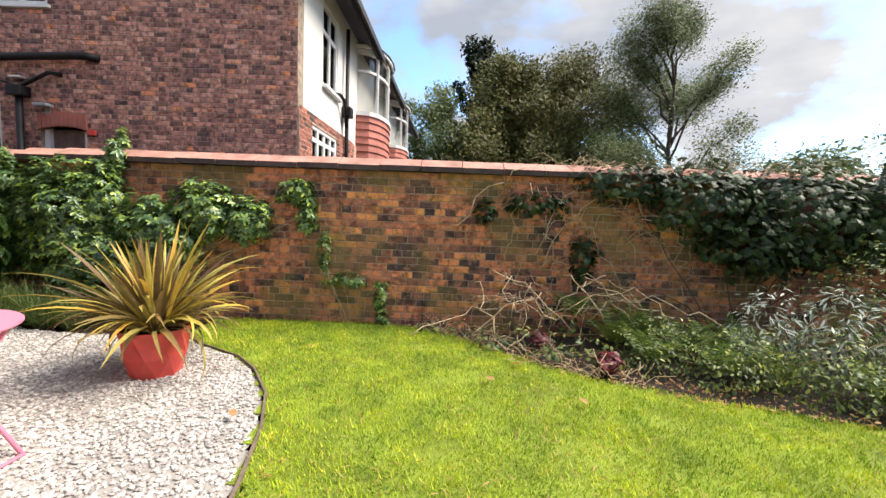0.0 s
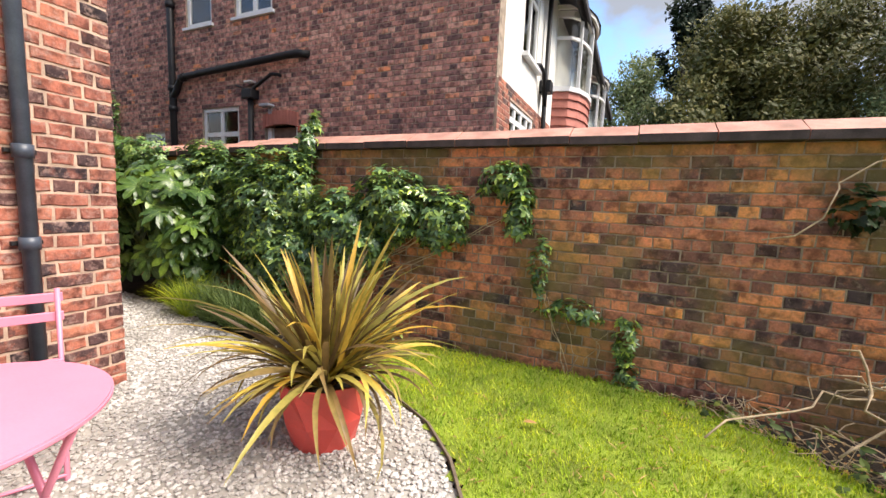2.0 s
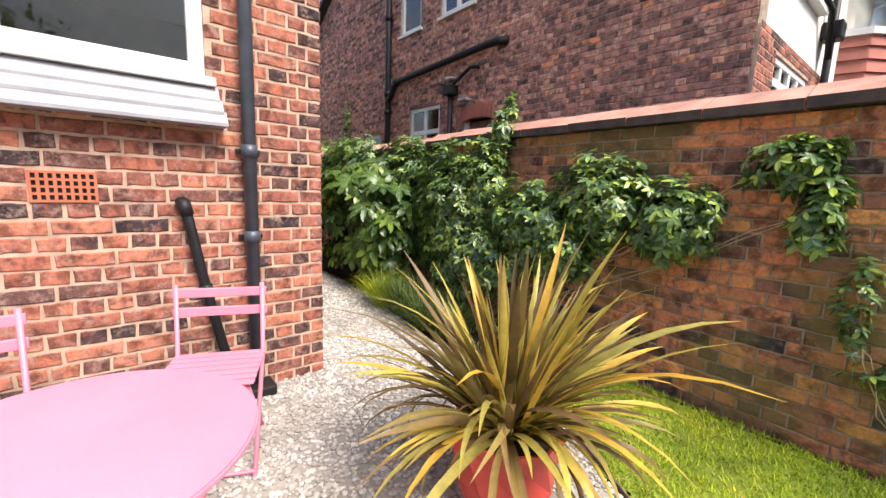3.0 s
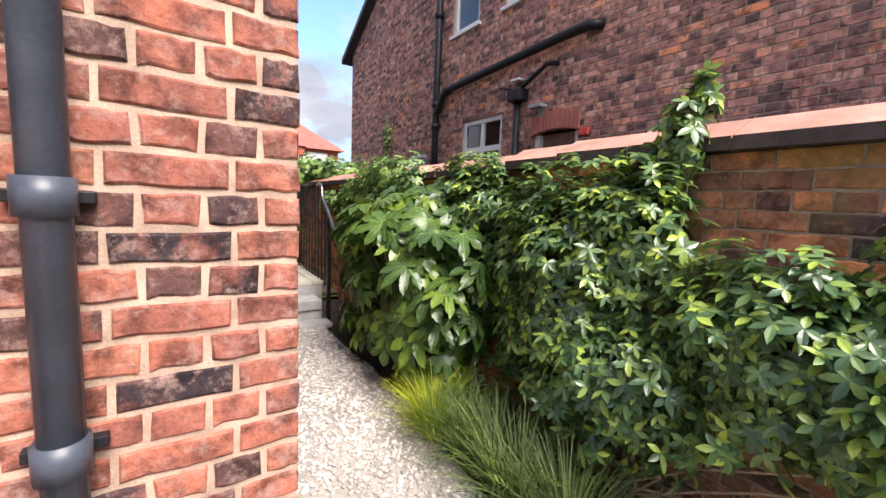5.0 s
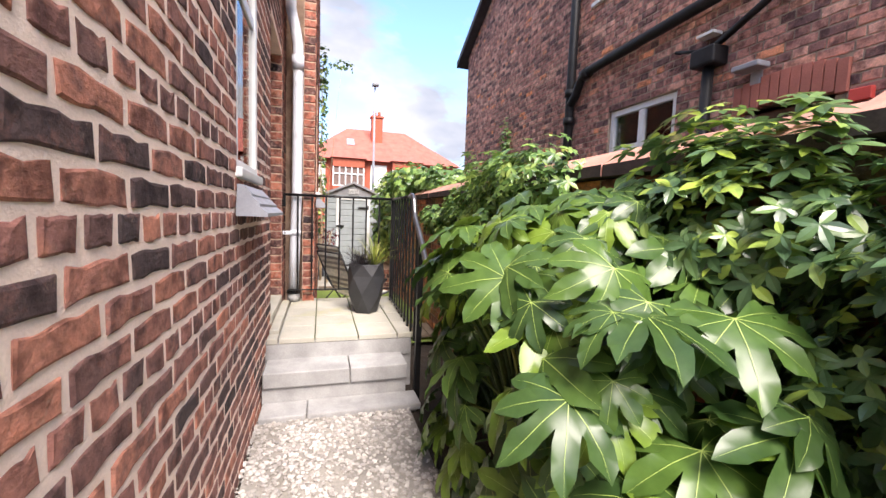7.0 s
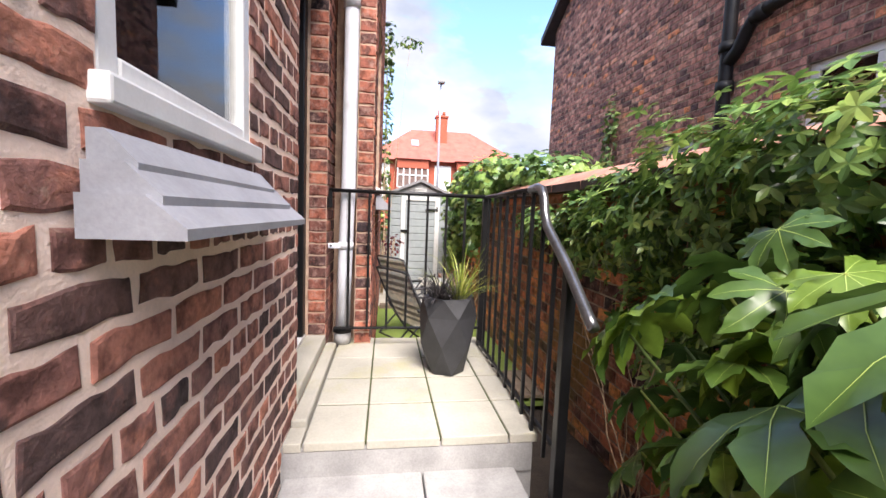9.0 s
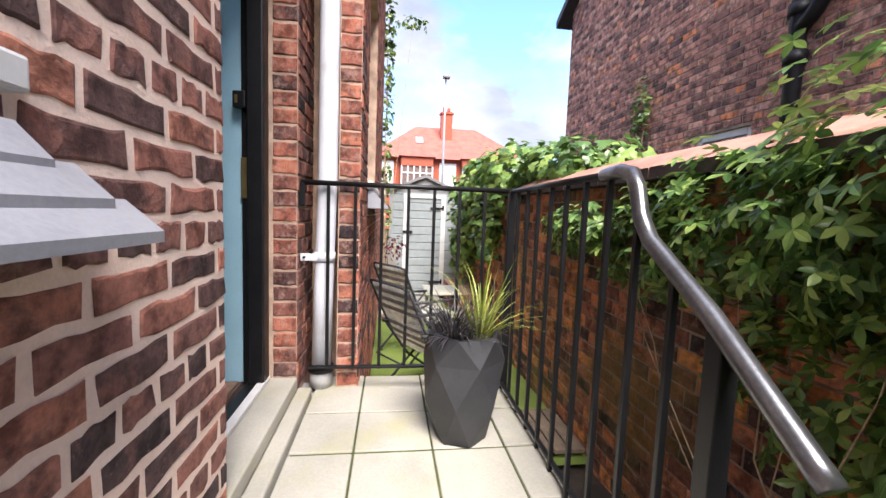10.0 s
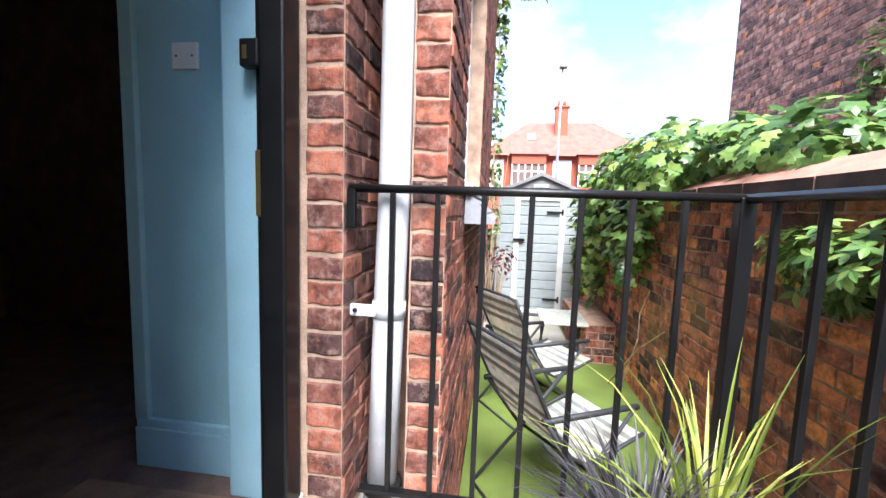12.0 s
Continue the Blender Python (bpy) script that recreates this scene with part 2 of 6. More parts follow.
CLIMBER_LEAF = leaf_material("climber_leaf", [(0.067, 0.126, 0.061), (0.101, 0.194, 0.083), (0.143, 0.253, 0.101), (0.235, 0.370, 0.118), (0.538, 0.707, 0.118)], 0.3, 0.65)
FATSIA_LEAF = leaf_material("fatsia_leaf", [(0.042, 0.088, 0.028), (0.060, 0.123, 0.032), (0.092, 0.176, 0.035), (0.197, 0.310, 0.042)], 0.34, 0.55, 0.25)
IVY_LEAF = leaf_material("ivy_leaf", [(0.066, 0.140, 0.045), (0.115, 0.230, 0.066), (0.213, 0.361, 0.099), (0.409, 0.559, 0.163)], 0.35, 0.6)
GRASS_BLADE = leaf_material("lawn_blade", [(0.165, 0.266, 0.012), (0.292, 0.431, 0.018), (0.455, 0.594, 0.028), (0.633, 0.658, 0.102)], 0.6, 0.3, 0.3, True)
YELLOW_GRASS = leaf_material("golden_sedge", [(0.24, 0.36, 0.02), (0.45, 0.57, 0.035), (0.62, 0.66, 0.07)], 0.5, 0.4, 0.3)
DARK_GRASS = leaf_material("dark_sedge", [(0.067, 0.114, 0.038), (0.123, 0.190, 0.057), (0.228, 0.304, 0.104)], 0.5, 0.4, 0.2)
BLACK_GRASS = leaf_material("black_lilyturf", [(0.02, 0.018, 0.024), (0.05, 0.046, 0.056), (0.12, 0.11, 0.13)], 0.4, 0.5, 0.05)
PHORMIUM = leaf_material("phormium_blade", [(0.12, 0.078, 0.04), (0.20, 0.13, 0.06), (0.28, 0.19, 0.08), (0.38, 0.33, 0.09), (0.54, 0.45, 0.10), (0.6, 0.36, 0.06)], 0.45, 0.4, 0.22)
LEAF_VEIN = plain("pale_leaf_vein", (0.34, 0.46, 0.11), 0.45, var=0.1)
DARK_IVY = leaf_material("dark_ivy_leaf", [(0.018, 0.036, 0.017), (0.03, 0.058, 0.026), (0.045, 0.085, 0.034), (0.09, 0.14, 0.05)], 0.5, 0.35)
FERN = leaf_material("fern_frond", [(0.08, 0.14, 0.035), (0.16, 0.26, 0.055), (0.30, 0.38, 0.10)], 0.55)
SEDGE_LEAF = leaf_material("planter_sedge_leaf", [(0.12, 0.17, 0.03), (0.24, 0.31, 0.05), (0.38, 0.44, 0.09), (0.55, 0.55, 0.16)], 0.45)
BORDER_LEAF = leaf_material("border_leaf", [(0.04, 0.07, 0.03), (0.075, 0.12, 0.042), (0.13, 0.19, 0.055), (0.21, 0.27, 0.07), (0.38, 0.42, 0.09)], 0.5)
SILVER_LEAF = leaf_material("silver_leaf", [(0.16, 0.21, 0.17), (0.36, 0.42, 0.38), (0.62, 0.66, 0.62)], 0.6)
BURGUNDY = leaf_material("burgundy_leaf", [(0.10, 0.016, 0.026), (0.22, 0.035, 0.05)], 0.5)
TREE_OLIVE = leaf_material("olive_tree_leaf", [(0.068, 0.081, 0.024), (0.121, 0.128, 0.038), (0.203, 0.182, 0.054)], 0.6, 0.3, 0.3)
TREE_GREEN = leaf_material("tree_leaf", [(0.091, 0.137, 0.055), (0.164, 0.218, 0.091), (0.273, 0.309, 0.137)], 0.6, 0.3, 0.3)
TREE_DARK = leaf_material("conifer_leaf", [(0.012, 0.025, 0.014), (0.025, 0.042, 0.022)], 0.7, 0.2, 0.1)


def glass_material():
    m = bpy.data.materials.new("window_glass")
    m.use_nodes = True
    nt = m.node_tree
    nt.nodes.clear()
    out = nt.nodes.new("ShaderNodeOutputMaterial")
    mx = nt.nodes.new("ShaderNodeMixShader")
    tr = nt.nodes.new("ShaderNodeBsdfTransparent")
    gl = nt.nodes.new("ShaderNodeBsdfGlossy")
    gl.inputs["Roughness"].default_value = 0.02
    fr = nt.nodes.new("ShaderNodeFresnel")
    fr.inputs["IOR"].default_value = 1.9
    tr.inputs["Color"].default_value = (0.82, 0.86, 0.86, 1)
    nt.links.new(fr.outputs[0], mx.inputs[0])
    nt.links.new(tr.outputs[0], mx.inputs[1])
    nt.links.new(gl.outputs[0], mx.inputs[2])
    nt.links.new(mx.outputs[0], out.inputs["Surface"])
    return m


GLASS = glass_material()


# ---- building tools ----
def mesh_ob(name, verts, faces, mat, parent=None, smooth=False):
    me = bpy.data.meshes.new(name)
    me.from_pydata([tuple(v) for v in verts], [], [tuple(f) for f in faces])
    for m in (mat if isinstance(mat, (list, tuple)) else [mat]):
        me.materials.append(m)
    if smooth:
        me.polygons.foreach_set("use_smooth", [True] * len(me.polygons))
    ob = new(name, me)
    if parent:
        attach(ob, parent)
    return ob


def attach(ob, parent):
    ob.parent = parent
    ob.matrix_parent_inverse = parent.matrix_basis.inverted()
    return ob


def root(name, at, label, category, group="", kind=""):
    e = new(name)
    e.location = at
    e.empty_display_size = 0.1
    return tagged(e, label, category, group, kind)


def bm_box(bm, lo, hi, bev=0.0):
    r = bmesh.ops.create_cube(bm, size=1)
    vs = r["verts"]
    for v in vs:
        v.co = Vector([(lo[i] + hi[i]) / 2 + v.co[i] * (hi[i] - lo[i]) for i in range(3)])
    if bev:
        es = list({e for v in vs for e in v.link_edges})
        bmesh.ops.bevel(bm, geom=es, offset=bev, segments=2, affect="EDGES", profile=0.5)


def bm_ob(name, bm, mat, parent=None, smooth=False):
    me = bpy.data.meshes.new(name)
    bm.to_mesh(me)
    bm.free()
    me.materials.append(mat)
    if smooth:
        me.polygons.foreach_set("use_smooth", [True] * len(me.polygons))
    ob = new(name, me)
    if parent:
        attach(ob, parent)
    return ob


def boxes(name, items, mat, parent=None, bev=0.0):
    bm = bmesh.new()
    for lo, hi in items:
        bm_box(bm, [min(a, b) for a, b in zip(lo, hi)], [max(a, b) for a, b in zip(lo, hi)], bev)
    return bm_ob(name, bm, mat, parent)


def each_box(name, items, mat, parent=None, bev=0.0):
    return [boxes(name, [it], mat, parent, bev) for it in items]


def each_tube(name, paths, mat, parent=None, n=10):
    return [tubes(name, [p], mat, parent, n) for p in paths]


def tube_data(pts, r, n=10, flat=1.0):
    pts = [Vector(p) for p in pts]
    rs = r if isinstance(r, (list, tuple)) else [r] * len(pts)
    V, F = [], []
    up = Vector((0.13, 0.21, 1)).normalized()
    for i, p in enumerate(pts):
        d = (pts[min(i + 1, len(pts) - 1)] - pts[max(i - 1, 0)]).normalized()
        a = d.cross(up)
        if a.length < 0.05:
            a = d.cross(Vector((1, 0, 0)))
        a.normalize()
        b = d.cross(a)
        for k in range(n):
            t = 2 * math.pi * k / n
            V.append(p + (a * math.cos(t) + b * math.sin(t) * flat) * rs[i])
    for i in range(len(pts) - 1):
        for k in range(n):
            F.append((i * n + k, i * n + (k + 1) % n, (i + 1) * n + (k + 1) % n, (i + 1) * n + k))
    F.append(tuple(range(n))[::-1])
    F.append(tuple((len(pts) - 1) * n + k for k in range(n)))
    return V, F


def tubes(name, paths, mat, parent=None, n=10):
    V, F = [], []
    for pts, r in paths:
        v, f = tube_data(pts, r, n)
        o = len(V)
        V += v
        F += [tuple(i + o for i in q) for q in f]
    return mesh_ob(name, V, F, mat, parent, True)


def slab_with_holes(name, axis, at, depth, u0, u1, z0, z1, holes, mat, parent=None, bev=0.0):
    """A wall whose outer face lies at `at` on that axis, `depth` thick behind it (signed), with openings (u0, u1, z0, z1)."""
    us = sorted({u0, u1, *[min(max(v, u0), u1) for h in holes for v in h[:2]]})
    zs = sorted({z0, z1, *[min(max(v, z0), z1) for h in holes for v in h[2:]]})
    bm = bmesh.new()
    grid = {}
    for i in range(len(us) - 1):
        for j in range(len(zs) - 1):
            mu, mz = (us[i] + us[i + 1]) / 2, (zs[j] + zs[j + 1]) / 2
            grid[i, j] = not any(h[0] < mu < h[1] and h[2] < mz < h[3] for h in holes)

    def pt(u, d, z):
        return (u, at + d, z) if axis == "y" else (at + d, u, z)

    def quad(*p):
        bm.faces.new([bm.verts.new(q) for q in p])
    for (i, j), full in grid.items():
        if not full:
            continue
        a, b, c, d = us[i], us[i + 1], zs[j], zs[j + 1]
        quad(pt(a, 0, c), pt(b, 0, c), pt(b, 0, d), pt(a, 0, d))
        quad(pt(a, depth, d), pt(b, depth, d), pt(b, depth, c), pt(a, depth, c))
        if not grid.get((i - 1, j)):
            quad(pt(a, 0, c), pt(a, 0, d), pt(a, depth, d), pt(a, depth, c))
        if not grid.get((i + 1, j)):
            quad(pt(b, 0, d), pt(b, 0, c), pt(b, depth, c), pt(b, depth, d))
        if not grid.get((i, j - 1)):
            quad(pt(a, 0, c), pt(a, depth, c), pt(b, depth, c), pt(b, 0, c))
        if not grid.get((i, j + 1)):
            quad(pt(a, 0, d), pt(b, 0, d), pt(b, depth, d), pt(a, depth, d))
    bmesh.ops.remove_doubles(bm, verts=bm.verts, dist=1e-5)
    bmesh.ops.recalc_face_normals(bm, faces=bm.faces)
    return bm_ob(name, bm, mat, parent)


COURSE, LONG = 0.079, 0.232
BRICK_JOBS = []


def lay_bricks(parent, axis, at, sign, u0, u1, z0, z1, holes, mat, near=None, gable=None, seed=1, bond=4, limit=300, joint=0.012, whole_row=False, rag=1.0):
    """Remember a face of brickwork; the bricks are laid at the end of the file."""
    BRICK_JOBS.append(dict(parent=parent, axis=axis, at=at, sign=sign, u0=u0, u1=u1, z0=z0, z1=z1, holes=holes, mat=mat,
                           near=near, gable=gable, seed=seed, bond=bond, limit=limit, joint=joint, whole_row=whole_row, rag=rag))


def brick_shape(w, h, p, rnd, ch=0.005, rag=1.0):
    """A brick's face with a ragged outline, worn edges and a slightly dished front."""
    def j(k):
        return rnd.uniform(-k, k)
    ring = [(-0.5, -0.5), (-0.27, -0.5), (-0.02, -0.5), (0.25, -0.5), (0.5, -0.5), (0.5, 0.5), (0.27, 0.5), (0.02, 0.5), (-0.24, 0.5), (-0.5, 0.5)]
    n = len(ring)
    V = [(x * w, -0.002, z * h) for x, z in ring]
    edge = [(x * w + j(0.0035 * rag), z * h + j(0.0038 * rag)) for x, z in ring]
    V += [(x, p * 0.45, z) for x, z in edge]
    V += [(x - math.copysign(ch, x) * (abs(x) > 0.4 * w), p + j(0.0012), z - math.copysign(ch, z)) for x, z in edge]
    F = []
    for o in (0, n):
        for k in range(n):
            F.append((o + k, o + (k + 1) % n, o + n + (k + 1) % n, o + n + k))
    F += [(2 * n + k, 2 * n + k + 1, 3 * n - 2 - k, 3 * n - 1 - k) for k in range(4)]
    return V, F


def lay_all_bricks():
    for job in BRICK_JOBS:
        rnd = random.Random(job["seed"])
        JOINT = job["joint"]
        at, sg = job["at"], job["sign"]
        kinds = {}
        for key, w in (("s", LONG - JOINT), ("h", LONG / 2 - JOINT)):
            for k in range(4):
                V, F = brick_shape(w, COURSE - JOINT, rnd.uniform(0.0045, 0.0075) / job["rag"], rnd, rag=job["rag"])
                me = bpy.data.meshes.new("brick")
                me.from_pydata(V, [], F)
                me.materials.append(job["mat"])
                kinds[key, k] = me
        if job["axis"] == "y":
            rot = Matrix(((-sg, 0, 0, 0), (0, sg, 0, 0), (0, 0, 1, 0), (0, 0, 0, 1)))
        else:
            rot = Matrix(((0, sg, 0, 0), (sg, 0, 0, 0), (0, 0, 1, 0), (0, 0, 0, 1)))
        JV, JF, made = [], [], 0
        rows = int(round((job["z1"] - job["z0"]) / COURSE))
        for r in range(rows):
            zc = job["z0"] + (r + 0.5) * COURSE
            head = r % job["bond"] == job["bond"] - 1
            step = LONG / 2 if head else LONG
            u = job["u0"] - (LONG / 4 if head else (LONG / 2 if r % 2 else 0))
            if job["whole_row"]:
                step, u = job["u1"] - job["u0"], job["u0"]
            while u < job["u1"]:
                a, b = max(u, job["u0"]), min(u + step, job["u1"])
                whole = b - a > step - 1e-4
                u += step
                if job["gable"] and zc > job["gable"]((a + b) / 2):
                    continue
                spans = [(a, b)]
                for h in job["holes"]:
                    if h[2] - 0.02 < zc < h[3] + 0.02:
                        nxt = []
                        for p, q in spans:
                            if q <= h[0] or p >= h[1]:
                                nxt.append((p, q))
                            else:
                                whole = False
                                if h[0] - p > 0.03:
                                    nxt.append((p, h[0] + JOINT / 2))
                                if q - h[1] > 0.03:
                                    nxt.append((h[1] - JOINT / 2, q))
                        spans = nxt
                for p, q in spans:
                    if q - p < 0.035:
                        continue
                    uc = (p + q) / 2
                    tilt = rnd.uniform(-0.006, 0.006)
                    pos = (uc, at, zc + rnd.uniform(-0.0015, 0.0015)) if job["axis"] == "y" else (at, uc, zc + rnd.uniform(-0.0015, 0.0015))
                    n = job["near"]
                    if whole and not job["whole_row"] and made < job["limit"] and n and n[0] < uc < n[1] and n[2] < zc < n[3]:
                        ob = new("brick", kinds["h" if head else "s", rnd.randrange(4)])
                        ob.parent = job["parent"]
                        ob.matrix_parent_inverse = job["parent"].matrix_basis.inverted()
                        ob.matrix_basis = Matrix.Translation(pos) @ rot @ Matrix.Rotation(tilt, 4, "Y")
                        made += 1
                    else:
                        V, F = brick_shape(q - p - JOINT, COURSE - JOINT, rnd.uniform(0.004, 0.0075) / job["rag"], rnd, rag=job["rag"])
                        o = len(JV)
                        M = Matrix.Translation(pos) @ rot @ Matrix.Rotation(tilt, 4, "Y")
                        JV += [M @ Vector(v) for v in V]
                        JF += [tuple(i + o for i in f) for f in F]
        if JV:
            ob = mesh_ob("brickwork", JV, JF, job["mat"], job["parent"])
            tagged(ob, kind="stuff")


def window(parent, axis, at, sign, u0, u1, z0, z1, cols=1, rows=(), fw=0.05, depth=0.06, inset=0.05, mat=None):
    """A framed window set back by `inset` from the wall face `at`, whose outside is on the side `sign`."""
    mat = mat or WHITE
    d0, d1 = at - sign * inset, at - sign * (inset + depth)

    def bx(a, b, c, d, e0=d0, e1=d1):
        return ((a, e0, c), (b, e1, d)) if axis == "y" else ((e0, a, c), (e1, b, d))
    bars = [bx(u0, u0 + fw, z0, z1), bx(u1 - fw, u1, z0, z1), bx(u0 + fw, u1 - fw, z0, z0 + fw), bx(u0 + fw, u1 - fw, z1 - fw, z1)]
    for k in range(1, cols):
        u = u0 + (u1 - u0) * k / cols
        bars.append(bx(u - fw * 0.6, u + fw * 0.6, z0 + fw, z1 - fw, d0 - sign * 0.004))
    for z in rows:
        bars.append(bx(u0 + fw, u1 - fw, z - fw * 0.6, z + fw * 0.6, d0 - sign * 0.008))
    boxes("frame", bars, mat, parent, 0.006)
    g = (d0 + d1) / 2
    pane = boxes("glass_pane", [bx(u0 + fw * 0.5, u1 - fw * 0.5, z0 + fw * 0.5, z1 - fw * 0.5, g - 0.003, g + 0.003)], GLASS, parent)
    pane.visible_shadow = False


# ---- ground ----
def smooth(a, b, x):
    t = min(1, max(0, (x - a) / (b - a)))
    return t * t * (3 - 2 * t)


def gz(x, y=3.0):
    """Height of the ground: level lawn, a path that climbs to the steps, the lower yard behind them."""
    return 0.17 * smooth(-3.6, -6.3, x) - 0.12 * smooth(-7.2, -8.6, x)


def kerb_y(x):
    """Far edge of the gravel as a function of x: the border bed, then the round end by the lawn."""
    return 3.78 + 0.05 * math.sin(2.2 * x)


def sheet(name, xs, ys, hf, mat, keep=None, parent=None):
    V = [(x, y, hf(x, y)) for y in ys for x in xs]
    n = len(xs)
    F = []
    for j in range(len(ys) - 1):
        for i in range(n - 1):
            if keep is None or keep((xs[i] + xs[i + 1]) / 2, (ys[j] + ys[j + 1]) / 2):
                F.append((j * n + i, j * n + i + 1, (j + 1) * n + i + 1, (j + 1) * n + i))
    return mesh_ob(name, V, F, mat, parent, True)


def span(a, b, n):
    return [a + (b - a) * i / n for i in range(n + 1)]


far = [-900, -300, -120, -60, -30, -18]
gx = far + span(-14, 8, 88) + [12, 20, 40, 90, 300, 900]
gy = far + span(-6, 6.6, 50) + [10, 16, 24, 40, 90, 300, 900]
ground = tagged(sheet("ground", gx, gy, lambda x, y: gz(x) - 0.03 + 0.012 * noise.noise((x * 2, y * 2, 0)), SOIL),
                "dark bare earth ground under garden and plants", "ground", kind="structure")


# Gravel: path by the house and a rounded terrace end; the lawn lies beyond its curved edge.
def gravel_in(x, y):
    if x < -6.9 or y < -4:
        return False
    if y < 2.78 and x < -3.8:
        return False
    if x < -2.5:
        return y < kerb_y(x)
    # rounded end towards the lawn
    edge = EDGE_X(y)
    return x < edge


EDGE_PTS = [(-4.0, -0.55), (0.0, -0.72), (1.2, -0.86), (1.7, -0.95), (2.2, -1.08), (2.64, -1.26), (3.06, -1.55), (3.3, -1.8), (3.54, -2.24), (3.72, -2.5), (3.9, -3.1)]


def EDGE_X(y):
    for (y0, x0), (y1, x1) in zip(EDGE_PTS, EDGE_PTS[1:]):
        if y0 <= y <= y1:
            return x0 + (x1 - x0) * (y - y0) / (y1 - y0)
    return -99 if y > 3.9 else -0.55


def border_y(x):
    """Edge between the lawn and the planted border along the wall."""
    if x < -0.7:
        return 4.40
    return 4.40 - 0.62 * smooth(-0.7, 0.9, x) - 0.36 * (x + 0.7) * smooth(-0.5, 1.5, x)


gravel_bed = tagged(sheet("gravel_bed", span(-6.9, -0.5, 128), span(-4, 3.95, 159), lambda x, y: gz(x) + 0.004, LIMESTONE, gravel_in),
                    "pale bed of crushed white limestone", "gravel", kind="structure")
lawn = tagged(sheet("lawn", span(-2.6, 9, 116), span(-5, 4.45, 118), lambda x, y: 0.012 + 0.02 * smooth(3.2, 4.4, y) + 0.012 * noise.noise((x * 1.3, y * 1.3, 3)),
                    LAWN_BASE, lambda x, y: x > EDGE_X(y) + 0.0 and y < border_y(x) and (y < 3.95 or x > -2.6)),
              "short bright green mossy lawn with dry bits", "lawn", kind="structure")
# low edging strip that holds the gravel
ed = [(x + 0.012, y) for y, x in EDGE_PTS]
V, F = [], []
for x, y in ed:
    for dx, z in ((0, -0.03), (0, 0.028), (0.018, 0.028), (0.018, -0.03)):
        V.append((x + dx, y, z))
for i in range(len(ed) - 1):
    for k in range(4):
        F.append((i * 4 + k, i * 4 + (k + 1) % 4, i * 4 + 4 + (k + 1) % 4, i * 4 + 4 + k))
tagged(mesh_ob("lawn_edging", V, F, TIMBER), "thin weathered edging strip between gravel and lawn", "edging", kind="structure")

# ---- garden wall ----
WALL_Y, WALL_TOP = 4.47, 1.745
WALL_STEP = -4.55      # beyond this the old wall sits a little lower
garden_wall = tagged(boxes("wall_garden", [((WALL_STEP, WALL_Y, -0.1), (9.0, WALL_Y + 0.24, WALL_TOP)), ((-14.0, WALL_Y, -0.1), (WALL_STEP, WALL_Y + 0.24, WALL_TOP - 0.04))], MORTAR_DARK),
                     "old red brick garden wall with terracotta coping", "wall", kind="structure")
lay_bricks(garden_wall, "y", WALL_Y, -1, WALL_STEP, 9.0, -0.07, WALL_TOP, [], GARDEN_BRICK, near=(-2.7, 0.9, 0.1, 1.75), seed=3, joint=0.010, bond=3)
lay_bricks(garden_wall, "y", WALL_Y, -1, -14.0, WALL_STEP, -0.11, WALL_TOP - 0.04, [], GARDEN_BRICK, seed=4, joint=0.010, bond=3)


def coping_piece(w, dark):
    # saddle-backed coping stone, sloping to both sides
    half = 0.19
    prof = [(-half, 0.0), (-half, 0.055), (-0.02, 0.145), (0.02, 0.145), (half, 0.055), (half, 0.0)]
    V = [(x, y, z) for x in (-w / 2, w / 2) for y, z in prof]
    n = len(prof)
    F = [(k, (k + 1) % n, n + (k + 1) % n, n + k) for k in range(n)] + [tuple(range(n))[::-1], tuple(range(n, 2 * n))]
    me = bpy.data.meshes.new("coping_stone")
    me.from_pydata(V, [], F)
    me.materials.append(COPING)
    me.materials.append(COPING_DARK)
    # both upright edges and the underside take the dark colour
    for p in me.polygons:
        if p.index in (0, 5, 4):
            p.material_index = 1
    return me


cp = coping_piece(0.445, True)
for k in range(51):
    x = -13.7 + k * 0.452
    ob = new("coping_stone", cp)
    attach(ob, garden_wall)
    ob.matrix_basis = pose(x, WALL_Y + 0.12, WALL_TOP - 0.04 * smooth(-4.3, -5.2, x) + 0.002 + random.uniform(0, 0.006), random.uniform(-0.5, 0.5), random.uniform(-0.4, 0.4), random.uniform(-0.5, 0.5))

# ---- own house ----
HX, HY, HTOP, FTOP = -3.8, 2.78, 3.55, 6.4
REAR_WIN = (0.55, 2.15, 1.84, 3.2)
SIDE_WIN = (-6.88, -6.25, 1.68, 3.1)
DOOR = (-8.41, -7.53, 0.58, 2.95)
FAR_WIN = (-10.35, -9.02, 1.72, 3.3)
rear = tagged(slab_with_holes("wall_rear", "x", HX, -0.25, -5.0, HY, -0.1, HTOP, [REAR_WIN], MORTAR), "orange-red brick rear wall of the house", "wall", kind="structure")
lay_bricks(rear, "x", HX, 1, -2.0, HY + 0.012, -0.09, HTOP, [REAR_WIN, (1.42, 1.66, 1.17, 1.32)], HOUSE_BRICK, near=(1.2, 2.78, 0.0, 2.4), seed=7, bond=2, joint=0.016)
side = tagged(slab_with_holes("wall_side", "y", HY, -0.25, -8.41, HX - 0.25, -0.1, HTOP, [SIDE_WIN, DOOR], MORTAR_PALE),
              "weathered dark red brick side wall with pale pointing", "wall", kind="structure")
lay_bricks(side, "y", HY, 1, -8.41, HX + 0.013, -0.09, HTOP, [SIDE_WIN, (DOOR[0], DOOR[1], 0.58, DOOR[3])], SIDE_BRICK, near=(-6.4, -3.8, 0.6, 2.2), seed=11, joint=0.023, rag=1.7)
